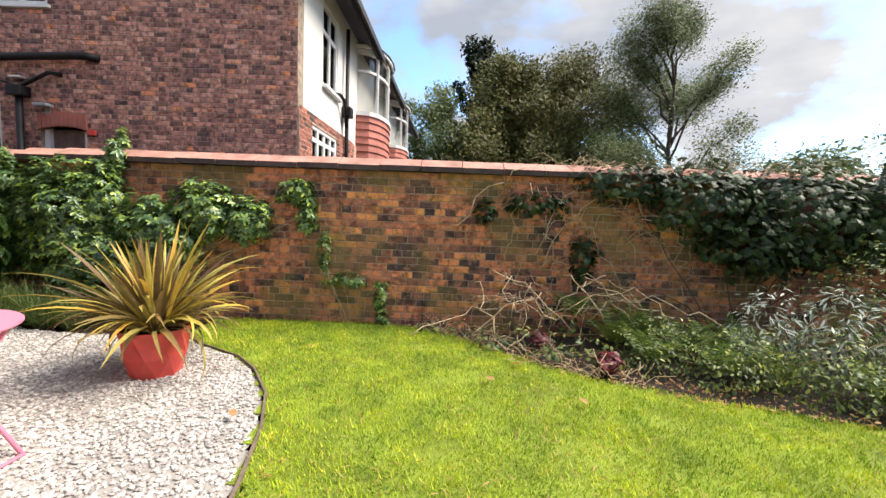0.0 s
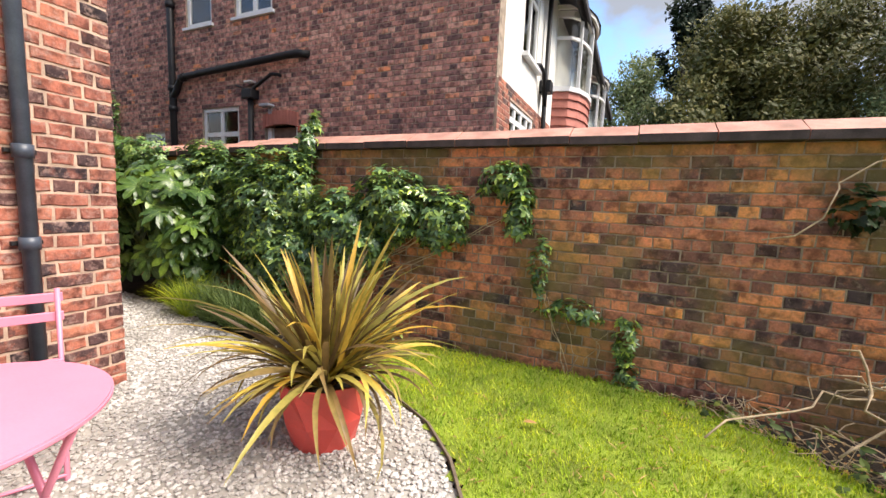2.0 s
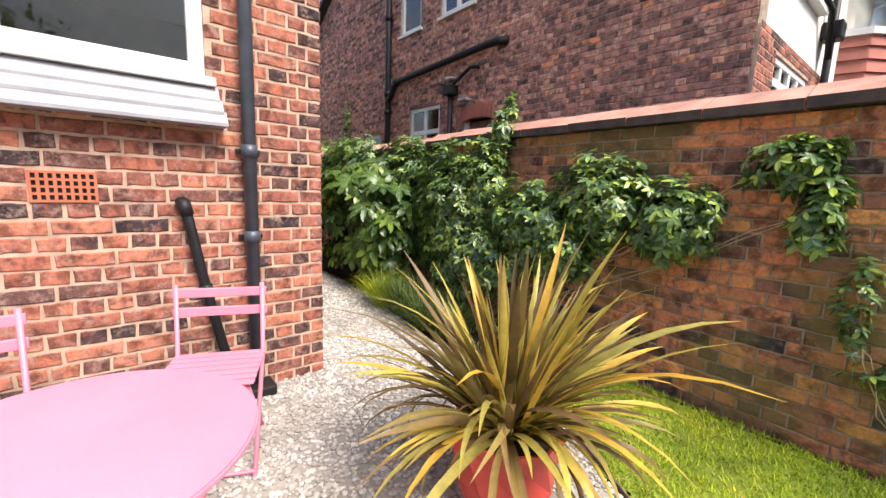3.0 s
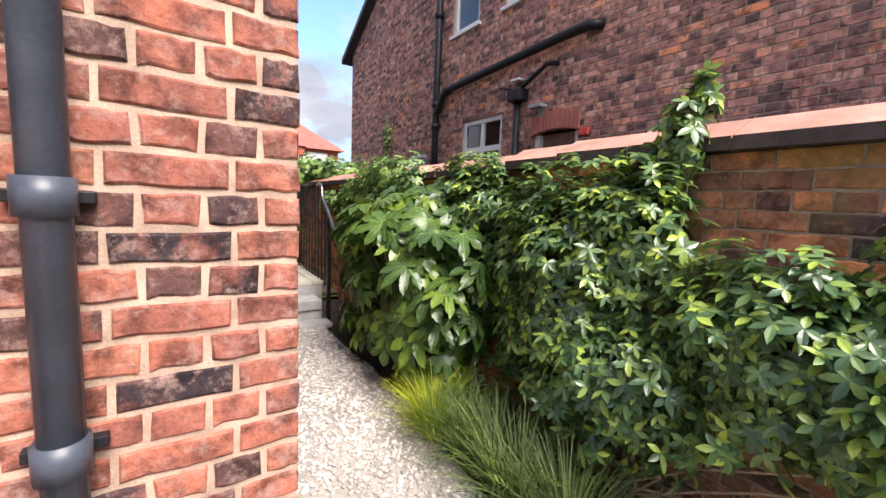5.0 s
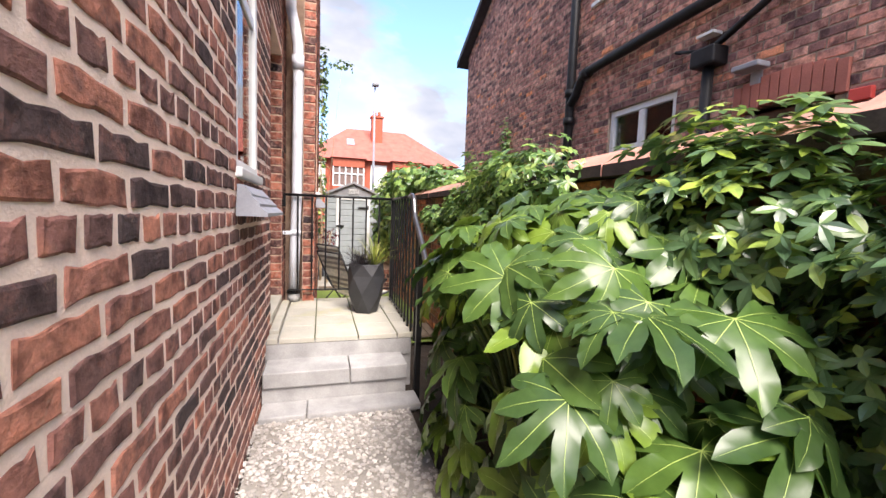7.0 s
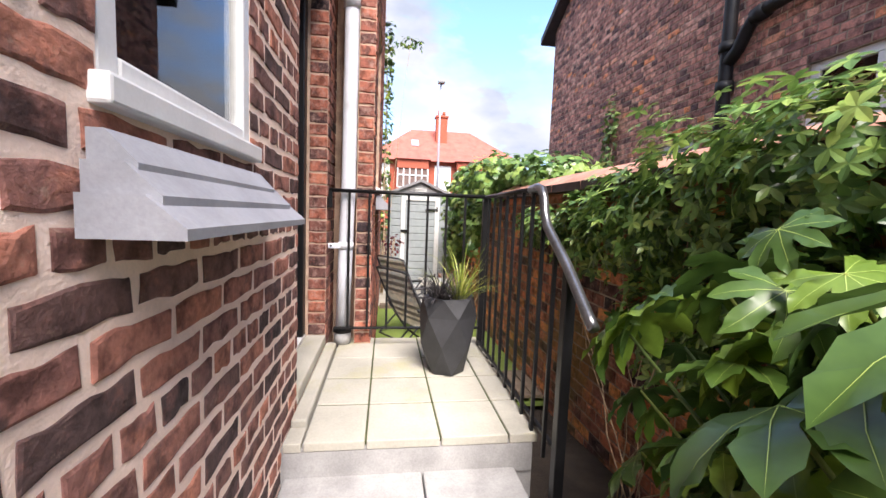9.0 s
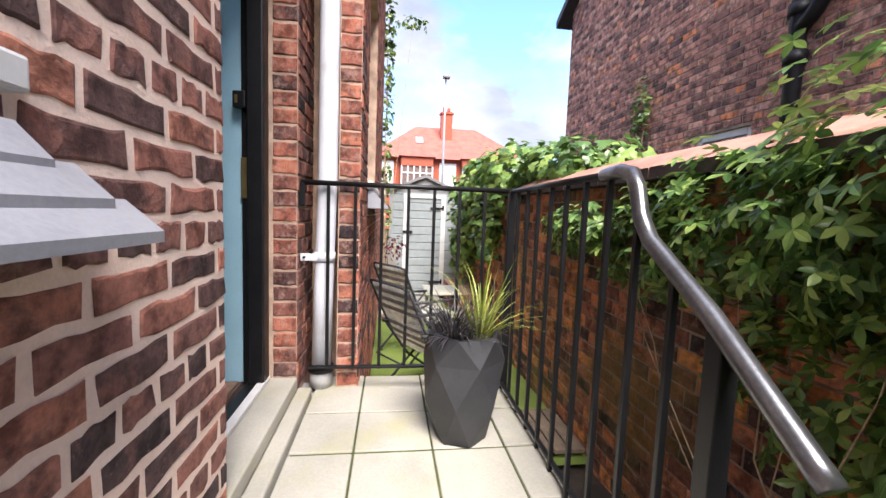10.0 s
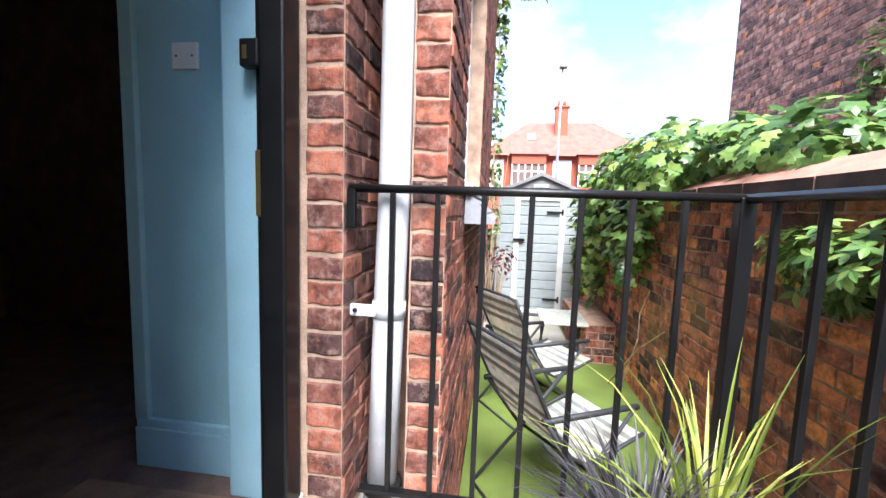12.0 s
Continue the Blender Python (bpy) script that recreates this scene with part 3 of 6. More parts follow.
boxes("corner_fill", [((HX - 0.25, HY - 0.25, -0.1), (HX - 0.002, HY - 0.0015, HTOP))], MORTAR_PALE, side)
# brick reveal beside the door, and the projecting far part of the house
ret = tagged(boxes("wall_return", [((-8.80, HY - 0.22, 0.0), (-8.411, HY + 0.004, FTOP))], MORTAR), "narrow brick return beside the back door", "wall", kind="structure")
lay_bricks(ret, "x", -8.411, 1, HY - 0.115, HY + 0.008, 0.575, 4.6, [], HOUSE_BRICK, near=(2.5, 2.8, 0.5, 2.6), seed=13, joint=0.012, whole_row=True)
lay_bricks(ret, "y", HY + 0.004, 1, -8.80, -8.41, 0.575, 4.6, [], SIDE_BRICK, seed=14, joint=0.013, bond=2)
# the projecting front part, with a niche for the drainpipe
far_wall = tagged(slab_with_holes("wall_far", "y", 3.085, -0.25, -13.0, -8.80, -0.1, FTOP, [FAR_WIN], MORTAR), "brick side wall of the projecting house front", "wall", kind="structure")
lay_bricks(far_wall, "y", 3.085, 1, -13.0, -8.47, -0.02, 5.2, [FAR_WIN], HOUSE_BRICK, near=(-10.5, -8.6, 0.0, 2.2), seed=15, joint=0.015, limit=150)
boxes("end_face", [((-8.80, 2.975, -0.1), (-8.472, 3.0835, FTOP)), ((-8.86, HY + 0.006, -0.1), (-8.801, 2.8345, FTOP))], MORTAR, far_wall)
lay_bricks(far_wall, "x", -8.472, 1, 2.975, 3.088, 0.575, 5.0, [], HOUSE_BRICK, near=(2.7, 3.1, 0.5, 2.6), seed=16, joint=0.012, whole_row=True)
tagged(boxes("wall_back", [((-13.0, -5.2, -0.1), (-12.75, 2.83, FTOP)), ((-12.75, -5.2, -0.1), (HX - 0.25, -5.0, HTOP)), ((-8.66, -5.0, HTOP - 0.2), (-8.41, HY - 0.25, FTOP)), ((-12.75, -5.2, HTOP), (-8.66, -5.0, FTOP))], MORTAR), "plain far walls that close the house", "wall", kind="structure")
tagged(boxes("house_roof", [((-13.3, -5.5, FTOP), (-8.3, 3.3, FTOP + 0.2)), ((-8.40, -5.4, HTOP), (HX + 0.25, HY + 0.15, HTOP + 0.15))], ROOF_DARK), "dark roof slab of the house", "roof", kind="structure")
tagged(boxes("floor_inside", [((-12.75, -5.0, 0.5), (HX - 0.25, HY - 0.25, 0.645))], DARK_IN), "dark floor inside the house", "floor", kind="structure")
tagged(boxes("ceiling", [((-12.75, -5.0, 3.15), (HX - 0.25, HY - 0.25, 3.25))], WHITE), "white ceiling inside", "ceiling", kind="structure")
# inside partitions: teal hall wall, dark end of the hall, kitchen wall
# the second teal box is an unseen sheet, added to bounce light onto the first
tagged(boxes("wall_hall", [((-8.70, 2.0, 0.645), (-8.48, HY - 0.26, 3.15)), ((-7.49, -0.5, 0.645), (-7.471, HY - 0.26, 3.15))], TEAL), "teal painted hall wall inside the open door, with an unseen teal bounce sheet opposite", "wall", kind="structure")
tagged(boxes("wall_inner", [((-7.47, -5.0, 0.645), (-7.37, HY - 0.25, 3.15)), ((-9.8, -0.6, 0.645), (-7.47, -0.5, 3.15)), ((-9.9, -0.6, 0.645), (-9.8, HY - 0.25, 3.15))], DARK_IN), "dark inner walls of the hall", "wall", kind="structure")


def apron(axis, at, sign, u0, u1, z0, z1, parent, flare=0.012):
    """Three overlapping courses of grey sill cladding that slope outwards below a window."""
    n = 3
    for k in range(n):
        a, b = z1 - (z1 - z0) * k / n, z1 - (z1 - z0) * (k + 1) / n
        o0, o1 = 0.02 + 0.03 * k, 0.06 + 0.035 * k
        g = flare * k
        V = []
        for u in (u0 - g, u1 + 0.012 * k):
            for o, z in ((-0.002, a), (o0, a), (o1, b), (o1, b - 0.016), (-0.002, b - 0.016)):
                V.append((u, at + sign * o, z) if axis == "y" else (at + sign * o, u, z))
        F = [(i, (i + 1) % 5, 5 + (i + 1) % 5, 5 + i) for i in range(5)] + [(0, 1, 2, 3, 4), (9, 8, 7, 6, 5)]
        mesh_ob("sill_course", V, F, LEAD, parent)


w1 = root("window_1", (HX, 1.35, 1.84), "white framed house window above grey cladding", "window", kind="structure")
window(w1, "x", HX, 1, *REAR_WIN, cols=2, fw=0.075, inset=0.01)
boxes("sill", [((HX - 0.02, 0.5, 1.795), (HX + 0.06, 2.19, 1.84))], WHITE, w1, 0.006)
apron("x", HX + 0.012, 1, 0.48, 2.2, 1.60, 1.79, w1)
w2 = root("window_2", (-6.5, HY, 1.68), "white framed side window with grey sloping sill", "window", kind="structure")
window(w2, "y", HY, 1, *SIDE_WIN, cols=1, rows=(2.55,), fw=0.05, depth=0.045, inset=0.0)
boxes("sill", [((SIDE_WIN[0] - 0.02, HY - 0.06, 1.645), (SIDE_WIN[1] + 0.02, HY + 0.03, 1.69))], WHITE, w2, 0.006)
apron("y", HY + 0.012, 1, SIDE_WIN[0] + 0.01, SIDE_WIN[1] + 0.04, 1.482, 1.61, w2, 0.045)
w3 = root("window_3", (-9.8, 3.08, 1.72), "white framed window in the far wall", "window", kind="structure")
window(w3, "y", 3.085, 1, *FAR_WIN, cols=2, fw=0.07, inset=0.1)
boxes("sill", [((FAR_WIN[0] - 0.05, 2.96, 1.66), (FAR_WIN[1] + 0.03, 3.13, 1.71))], WHITE, w3, 0.01)
apron("y", 3.097, 1, FAR_WIN[0], FAR_WIN[1], 1.55, 1.655, w3, 0.02)
V, F = [], []
for k in range(33):
    cx, cy = -6.98 + 0.0085 * k, HY - 0.30 + 0.022 * math.sin(k * 0.95)
    V += [(cx, cy, 1.5), (cx, cy, 3.12), (cx, cy - 0.004, 3.12), (cx, cy - 0.004, 1.5)]
for k in range(32):
    for q in range(4):
        F.append((4 * k + q, 4 * k + (q + 1) % 4, 4 * k + 4 + (q + 1) % 4, 4 * k + 4 + q))
tagged(mesh_ob("curtain", V, F, CURTAIN, None, True), "ochre curtain hanging in folds inside the side window", "curtain")

# open back door: black frame, teal lining, threshold
door = root("door_1", (-8.0, HY, 0.645), "open back doorway with black frame and teal lining", "door", kind="structure")
boxes("frame", [((-8.40, HY - 0.20, 0.645), (-8.31, HY - 0.125, 2.95)), ((-8.40, HY - 0.235, 0.645), (-8.35, HY - 0.2, 2.95)), ((-8.31, HY - 0.2, 2.86), (-7.53, HY - 0.125, 2.95)),
                ((-7.60, HY - 0.2, 0.645), (-7.531, HY - 0.125, 2.86))], BLACK_IRON, door, 0.008)
boxes("lining", [((-8.47, HY - 0.36, 0.645), (-8.375, HY - 0.237, 2.95))], TEAL_GLOSS, door, 0.008)
boxes("skirting", [((-8.48, 2.0, 0.645), (-8.455, HY - 0.36, 0.79)), ((-8.48, 2.0, 0.79), (-8.462, HY - 0.36, 0.82))], TEAL_GLOSS, door, 0.004)
boxes("architrave", [((-8.48, 2.0, 0.82), (-8.458, 2.05, 3.1))], TEAL, door, 0.004)
boxes("threshold", [((-8.408, HY - 0.12, 0.585), (-7.532, HY + 0.01, 0.655))], SLAB, door, 0.008)
boxes("sill_strip", [((-8.408, HY - 0.16, 0.585), (-7.532, HY - 0.122, 0.668))], WHITE, door, 0.004)
boxes("weather_bar", [((-8.408, HY - 0.215, 0.585), (-7.532, HY - 0.162, 0.66))], BLACK_IRON, door, 0.004)
boxes("strike_plate", [((-8.352, HY - 0.236, 1.555), (-8.346, HY - 0.206, 1.745))], BRASS, door, 0.004)
boxes("latch_keep", [((-8.352, HY - 0.262, 1.965), (-8.318, HY - 0.205, 2.04))], BLACK_IRON, door, 0.006)
boxes("latch_plate", [((-8.3185, HY - 0.25, 1.985), (-8.315, HY - 0.238, 2.02))], BRASS, door)
mat_ob = tagged(boxes("doormat", [((-8.35, HY - 0.85, 0.647), (-7.55, HY - 0.255, 0.664))], DOORMAT, None, 0.006), "brown coir doormat inside the back door", "doormat")
sw = root("light_switch", (-8.478, 2.2, 2.05), "white plastic switch plate on the teal hall wall", "switch")
boxes("plate", [((-8.4795, 2.182, 2.01), (-8.468, 2.272, 2.094))], WHITE, sw, 0.003)
each_box("screw", [((-8.4685, 2.196, 2.049), (-8.4665, 2.202, 2.055)), ((-8.4685, 2.252, 2.049), (-8.4665, 2.258, 2.055))], BLACK_IRON, sw)

# ---- terrace, steps ----
TZ = 0.57
TX = -7.22      # front edge of the terrace


def side_y(x):
    """Outer edge of the terrace, which runs slightly askew to the house."""
    return 3.865 - 0.03 * (x - TX)


terrace = tagged(boxes("terrace_base", [((-8.6, HY + 0.001, -0.1), (TX - 0.02, 3.85, TZ - 0.03))], STEP), "raised stone terrace by the back door", "terrace", kind="structure")
xs = [TX, -7.555, -7.87, -8.19, -8.62]
ys = [2.868, 3.12, 3.435, 3.735, None]
for i in range(4):
    for j in range(4):
        ya, yb = ys[j] + 0.004, (ys[j + 1] or side_y((xs[i] + xs[i + 1]) / 2)) - 0.004
        boxes("slab", [((xs[i] - 0.007, ya, TZ - 0.04), (xs[i + 1] + 0.007, yb, TZ + random.uniform(-0.003, 0.002)))], SLAB, terrace, 0.005)
boxes("joint_bed", [((-8.59, 2.88, TZ - 0.035), (TX - 0.03, 3.845, TZ - 0.007))], MOSS, terrace)
boxes("door_step", [((-8.41, HY + 0.012, TZ - 0.05), (-7.36, 2.862, TZ + 0.03))], SLAB, terrace, 0.01)
boxes("edge_slab", [((-7.355, HY + 0.012, TZ - 0.04), (TX - 0.004, 2.862, TZ))], SLAB, terrace, 0.005)
steps = tagged(boxes("stone_steps", [((TX - 0.03, HY + 0.012, 0.0), (-6.985, 3.76, 0.375)), ((-6.985, HY + 0.012, 0.0), (-6.80, 3.80, 0.165))], STEP),
               "two grey stone steps up to the terrace", "steps", kind="structure")
boxes("riser", [((TX - 0.018, HY + 0.014, 0.40), (TX - 0.008, 3.84, TZ - 0.042))], STEP, steps)
for x0, x1, z, y1, cuts, th in ((TX - 0.02, -6.965, 0.42, 3.77, (3.36,), 0.11), (-6.985, -6.77, 0.212, 3.83, (3.08,), 0.05)):
    yy = [HY + 0.012, *cuts, y1]
    for a, b in zip(yy, yy[1:]):
        boxes("tread", [((x0, a + 0.003, z - th), (x1, b - 0.003, z))], STEP, steps, 0.01)

# ---- yard behind the terrace ----
tagged(sheet("artificial_turf", span(-13.0, -8.45, 18), span(3.1, 4.46, 10), lambda x, y: 0.075, TURF), "bright green artificial turf in the lower yard", "turf", kind="structure")

# ---- railing ----
rail = root("railing", (-8.4, 3.87, TZ), "black wrought iron railing round the terrace", "railing")
RX, RT = -8.42, 1.648


def rail_y(x):
    return 3.845 - 0.03 * (x + 7.26)


RC = rail_y(RX)
each_tube("top_rail", [([(RX, 2.80, RT), (RX, RC, RT)], 0.013), ([(RX + 0.01, RC, RT - 0.001), (-7.40, rail_y(-7.40), RT - 0.003)], 0.013)], BLACK_IRON, rail, 8)
each_box("bottom_rail", [((RX - 0.015, 2.84, 0.694), (RX + 0.015, RC, 0.706)), ((RX + 0.016, RC - 0.025, 0.60), (-7.0, RC - 0.005, 0.612))], BLACK_IRON, rail, 0.002)
tubes("handrail", [([(x, rail_y(x), z) for x, z in ((-7.44, 1.645), (-7.35, 1.65), (-7.295, 1.638), (-7.268, 1.60), (-7.245, 1.53), (-7.2, 1.475), (-6.995, 1.348), (-6.80, 1.20), (-6.765, 1.175))], 0.02)], STEEL_RAIL, rail, 12)
bal = boxes("baluster", [((-0.008, -0.008, 0.0), (0.008, 0.008, 0.95))], BLACK_IRON, rail, 0.002)
bal.matrix_basis = pose(RX, 2.933, 0.69)
bal.matrix_parent_inverse = rail.matrix_basis.inverted()
for k in range(1, 7):
    o = new("baluster", bal.data)
    attach(o, rail).matrix_basis = pose(RX, 2.933 + 0.1335 * k, 0.69)
for k in range(9):
    x = RX + 0.13 + 0.148 * k
    z = RT if x < -7.3 else 1.50 - (x + 7.23) * 0.68
    o = new("baluster", bal.data)
    attach(o, rail).matrix_basis = pose(x, rail_y(x), 0.54) @ Matrix.Diagonal((1, 1, (z - 0.55) / 0.95, 1))
each_box("post", [((RX - 0.02, RC - 0.02, 0.3), (RX + 0.02, RC + 0.02, RT + 0.002)), ((-6.99, 3.82, 0.14), (-6.95, 3.86, 1.325))], BLACK_IRON, rail, 0.003)
boxes("wall_bracket", [((RX - 0.012, 2.795, 1.53), (RX + 0.012, 2.82, RT))], BLACK_IRON, rail, 0.003)

# ---- pipes of the own house ----
wp = root("white_drainpipe", (-8.5, 2.895, TZ), "white painted cast iron drainpipe on the corner", "drainpipe")
PX = -8.497
tubes("pipe", [([(PX, 2.893, TZ + 0.09), (PX, 2.902, 1.1), (PX, 2.918, 1.7), (PX, 2.924, 2.9), (PX - 0.01, 2.92, 3.1), (PX - 0.04, 2.885, 3.3), (PX - 0.06, 2.85, 3.45), (PX - 0.06, 2.845, 4.6)], 0.05)], WHITE_PIPE, wp, 18)
each_tube("collar", [([(PX, 2.906, 1.245), (PX, 2.907, 1.295)], 0.0545), ([(PX, 2.924, 2.86), (PX, 2.924, 2.99)], 0.061)], WHITE_PIPE, wp, 18)
boxes("bracket", [((PX + 0.03, 2.79, 1.25), (PX + 0.046, 2.875, 1.288))], WHITE_PIPE, wp, 0.005)
tubes("clip_bolt", [([(PX + 0.044, 2.81, 1.27), (PX + 0.054, 2.81, 1.27)], 0.007)], BLACK_IRON, wp, 8)
tubes("gully_foot", [([(PX, 2.893, TZ), (PX, 2.893, TZ + 0.085)], 0.06)], STEP, wp, 16)
tubes("foot_ring", [([(PX, 2.893, TZ + 0.085), (PX, 2.893, TZ + 0.112)], 0.066)], BLACK_PIPE, wp, 16)
dp = root("downpipe", (HX + 0.06, 2.34, 0.0), "slate coloured plastic downpipe on the brick wall", "drainpipe")
tubes("pipe", [([(HX + 0.055, 2.34, 0.06), (HX + 0.055, 2.345, 5.6)], 0.036)], BLUE_PIPE, dp, 14)
for z in (0.98, 1.47, 2.9):
    tubes("collar", [([(HX + 0.055, 2.34, z - 0.035), (HX + 0.055, 2.34, z + 0.035)], 0.045)], BLUE_PIPE, dp, 14)
    boxes("clip", [((HX + 0.005, 2.275, z - 0.012), (HX + 0.03, 2.405, z + 0.012))], BLACK_PIPE, dp, 0.003)
boxes("shoe", [((HX + 0.0, 2.27, 0.0), (HX + 0.16, 2.43, 0.07))], BLACK_PIPE, dp, 0.015)
ws = root("waste_pipe", (HX + 0.05, 2.1, 0.1), "black slanting waste pipe on the brick wall", "pipe")
tubes("pipe", [([(HX - 0.02, 2.0, 1.18), (HX + 0.04, 2.0, 1.185), (HX + 0.05, 2.015, 1.15), (HX + 0.05, 2.09, 0.70), (HX + 0.05, 2.16, 0.35), (HX + 0.06, 2.23, 0.06)], 0.027)], BLACK_PIPE, ws, 12)
each_tube("joint", [([(HX + 0.05, 2.088, 0.72), (HX + 0.05, 2.096, 0.66)], 0.034), ([(HX + 0.045, 2.004, 1.19), (HX + 0.05, 2.022, 1.11)], 0.034)], BLACK_PIPE, ws, 12)
ab = root("air_brick", (HX, 1.54, 1.17), "terracotta air brick with square holes", "air brick")
bars = [((HX - 0.02, 1.425 + 0.0285 * k, 1.175), (HX + 0.012, 1.437 + 0.0285 * k, 1.318)) for k in range(9)]
bars += [((HX - 0.02, 1.425, 1.175 + 0.033 * k), (HX + 0.011, 1.665, 1.186 + 0.033 * k)) for k in range(5)]
boxes("grille", bars, AIRBRICK, ab)
# flat black sheet over the mortar stands in for the shade inside the holes
boxes("hole_shade", [((HX + 0.0015, 1.43, 1.18), (HX + 0.003, 1.66, 1.31))], BLACK_IRON, ab)
tg = root("gully_trough", (HX + 0.1, 1.75, 0.1), "grey drain trough with dark grating at the wall foot", "drain")
each_box("kerb", [((HX + 0.01, 1.3, 0.0), (HX + 0.05, 2.06, 0.14)), ((HX + 0.30, 1.3, 0.0), (HX + 0.36, 2.06, 0.09)), ((HX + 0.05, 2.0, 0.0), (HX + 0.30, 2.06, 0.10))], GREY_POT, tg, 0.008)
boxes("well", [((HX + 0.05, 1.3, 0.0), (HX + 0.30, 2.0, 0.035))], SOIL, tg)


# ---- bistro table and chairs ----
def bistro_table(at):
    e = root("bistro_table", at, "round pink metal folding garden table on the gravel", "table")
    x, y, z = at
    bm = bmesh.new()
    bmesh.ops.create_cone(bm, cap_ends=True, segments=64, radius1=0.385, radius2=0.385, depth=0.018)
    bmesh.ops.bevel(bm, geom=[q for q in bm.edges if abs(q.verts[0].co.z - q.verts[1].co.z) < 1e-6], offset=0.005, segments=2, affect="EDGES")
    for v in bm.verts:
        v.co += Vector((x, y, 0.70))
    bm_ob("top", bm, PINK, e)
    legs = []
    for s in (-1, 1):
        for k in (-1, 1):
            legs.append(([(x - 0.26 * k, y + 0.22 * s, 0.69), (x + 0.27 * k, y + 0.24 * s, 0.005)], 0.011))
    for k in (-1, 1):
        legs.append(([(x + 0.27 * k, y - 0.24, 0.02), (x + 0.27 * k, y + 0.24, 0.02)], 0.010))
        legs.append(([(x + 0.14 * k, y - 0.23, 0.2), (x + 0.14 * k, y + 0.23, 0.2)], 0.008))
    each_tube("leg", legs, PINK, e, 8)
    return e


def bistro_chair(name="bistro_chair"):
    e = root(name, (0, 0, 0), "pink slatted metal folding garden chair", "chair", "chairs round the table")
    tubes("leg", [([(0.21, s * 0.19, 0.0), (-0.16, s * 0.19, 0.46), (-0.19, s * 0.19, 0.80)], 0.011) for s in (-1, 1)]
          + [([(-0.22, s * 0.165, 0.0), (0.17, s * 0.165, 0.44)], 0.011) for s in (-1, 1)]
          + [([(-0.2, -0.165, 0.03), (-0.2, 0.165, 0.03)], 0.008), ([(0.19, -0.19, 0.03), (0.19, 0.19, 0.03)], 0.008)], PINK, e, 8)
    for k in range(7):
        boxes("seat_slat", [((-0.17 + 0.055 * k, -0.20, 0.445), (-0.13 + 0.055 * k, 0.20, 0.455))], PINK, e, 0.003)
    for z in (0.66, 0.755):
        boxes("back_slat", [((-0.205, -0.21, z - 0.022), (-0.185, 0.21, z + 0.022))], PINK, e, 0.004)
    return e


bistro_table((-2.36, 1.62, 0.0))
chair = bistro_chair()
chair.matrix_basis = pose(-3.22, 2.03, 0.0, 0, 0, -22)
copy_thing(chair, pose(-3.14, 1.24, 0.0, 0, 0, 4))


# ---- leaves and blades ----
def blade(points, widths, fold=0.25):
    """A strap leaf along points; its halves fold along the midrib."""
    V, F = [], []
    n = len(points)
    for i, p in enumerate(points):
        d = (points[min(i + 1, n - 1)] - points[max(i - 1, 0)]).normalized()
        s = d.cross(Vector((0, 0, 1)))
        if s.length < 0.05:
            s = Vector((1, 0, 0))
        s.normalize()
        u = s.cross(d)
        w = widths[i] / 2
        V += [p - s * w + u * w * fold, p, p + s * w + u * w * fold]
    for i in range(n - 1):
        a = 3 * i
        F += [(a, a + 1, a + 4, a + 3), (a + 1, a + 2, a + 5, a + 4)]
    return V, F


def arch_points(length, lean, droop, az, n=7):
    pts, p, ang = [], Vector((0, 0, 0)), lean
    for i in range(n):
        pts.append(p.copy())
        st = length / (n - 1)
        p = p + Vector((math.sin(ang) * math.cos(az), math.sin(ang) * math.sin(az), math.cos(ang))) * st
        ang += droop / (n - 1) * (0.5 + i / (n - 1))
    return pts


def tuft(name, at, count, length, width, mat, label, category, lean=(0.1, 1.0), droop=(0.6, 1.6), spread=0.06, seed=1, n=5):
    rnd = random.Random(seed)
    V, F = [], []
    for _ in range(count):
        az = rnd.uniform(0, 6.283)
        L = length * rnd.uniform(0.6, 1.1)
        off = Vector((math.cos(az), math.sin(az), 0)) * spread * rnd.random()
        pts = [p + off for p in arch_points(L, rnd.uniform(*lean), rnd.uniform(*droop), az + rnd.uniform(-0.3, 0.3), n)]
        v, f = blade(pts, [width * (1 - (i / (n - 1)) ** 1.5) + 0.0008 for i in range(n)])
        o = len(V)
        V += v
        F += [tuple(i + o for i in q) for q in f]
    e = root(name, at, label, category)
    ob = mesh_ob("blades", V, F, mat)
    ob.parent = e
    tagged(ob, kind="stuff")
    return e


def leaflet(length, width, fold=0.18, curl=0.15):
    ys = [0, 0.25, 0.55, 0.8, 1.0]
    ws = [0.08, 0.75, 1.0, 0.6, 0.0]
    V, F = [], []
    for t, w in zip(ys, ws):
        z = -curl * length * t * t
        V += [(-w * width / 2, t * length, z + fold * w * width / 2), (0, t * length, z), (w * width / 2, t * length, z + fold * w * width / 2)]
    for i in range(4):
        a = 3 * i
        F += [(a, a + 1, a + 4, a + 3), (a + 1, a + 2, a + 5, a + 4)]
    return V, F


def palmate(n=5, fan=2.7, length=0.066, width=0.025):
    V, F = [], []
    for k in range(n):
        a = (k / (n - 1) - 0.5) * fan * 1.6
        L = length * (1 - 0.25 * abs(k / (n - 1) - 0.5) * 2)
        v, f = leaflet(L, width)
        R = Matrix.Rotation(-a, 3, "Z")
        o = len(V)
        V += [tuple(R @ Vector(p)) for p in v]
        F += [tuple(i + o for i in q) for q in f]
    return V, F


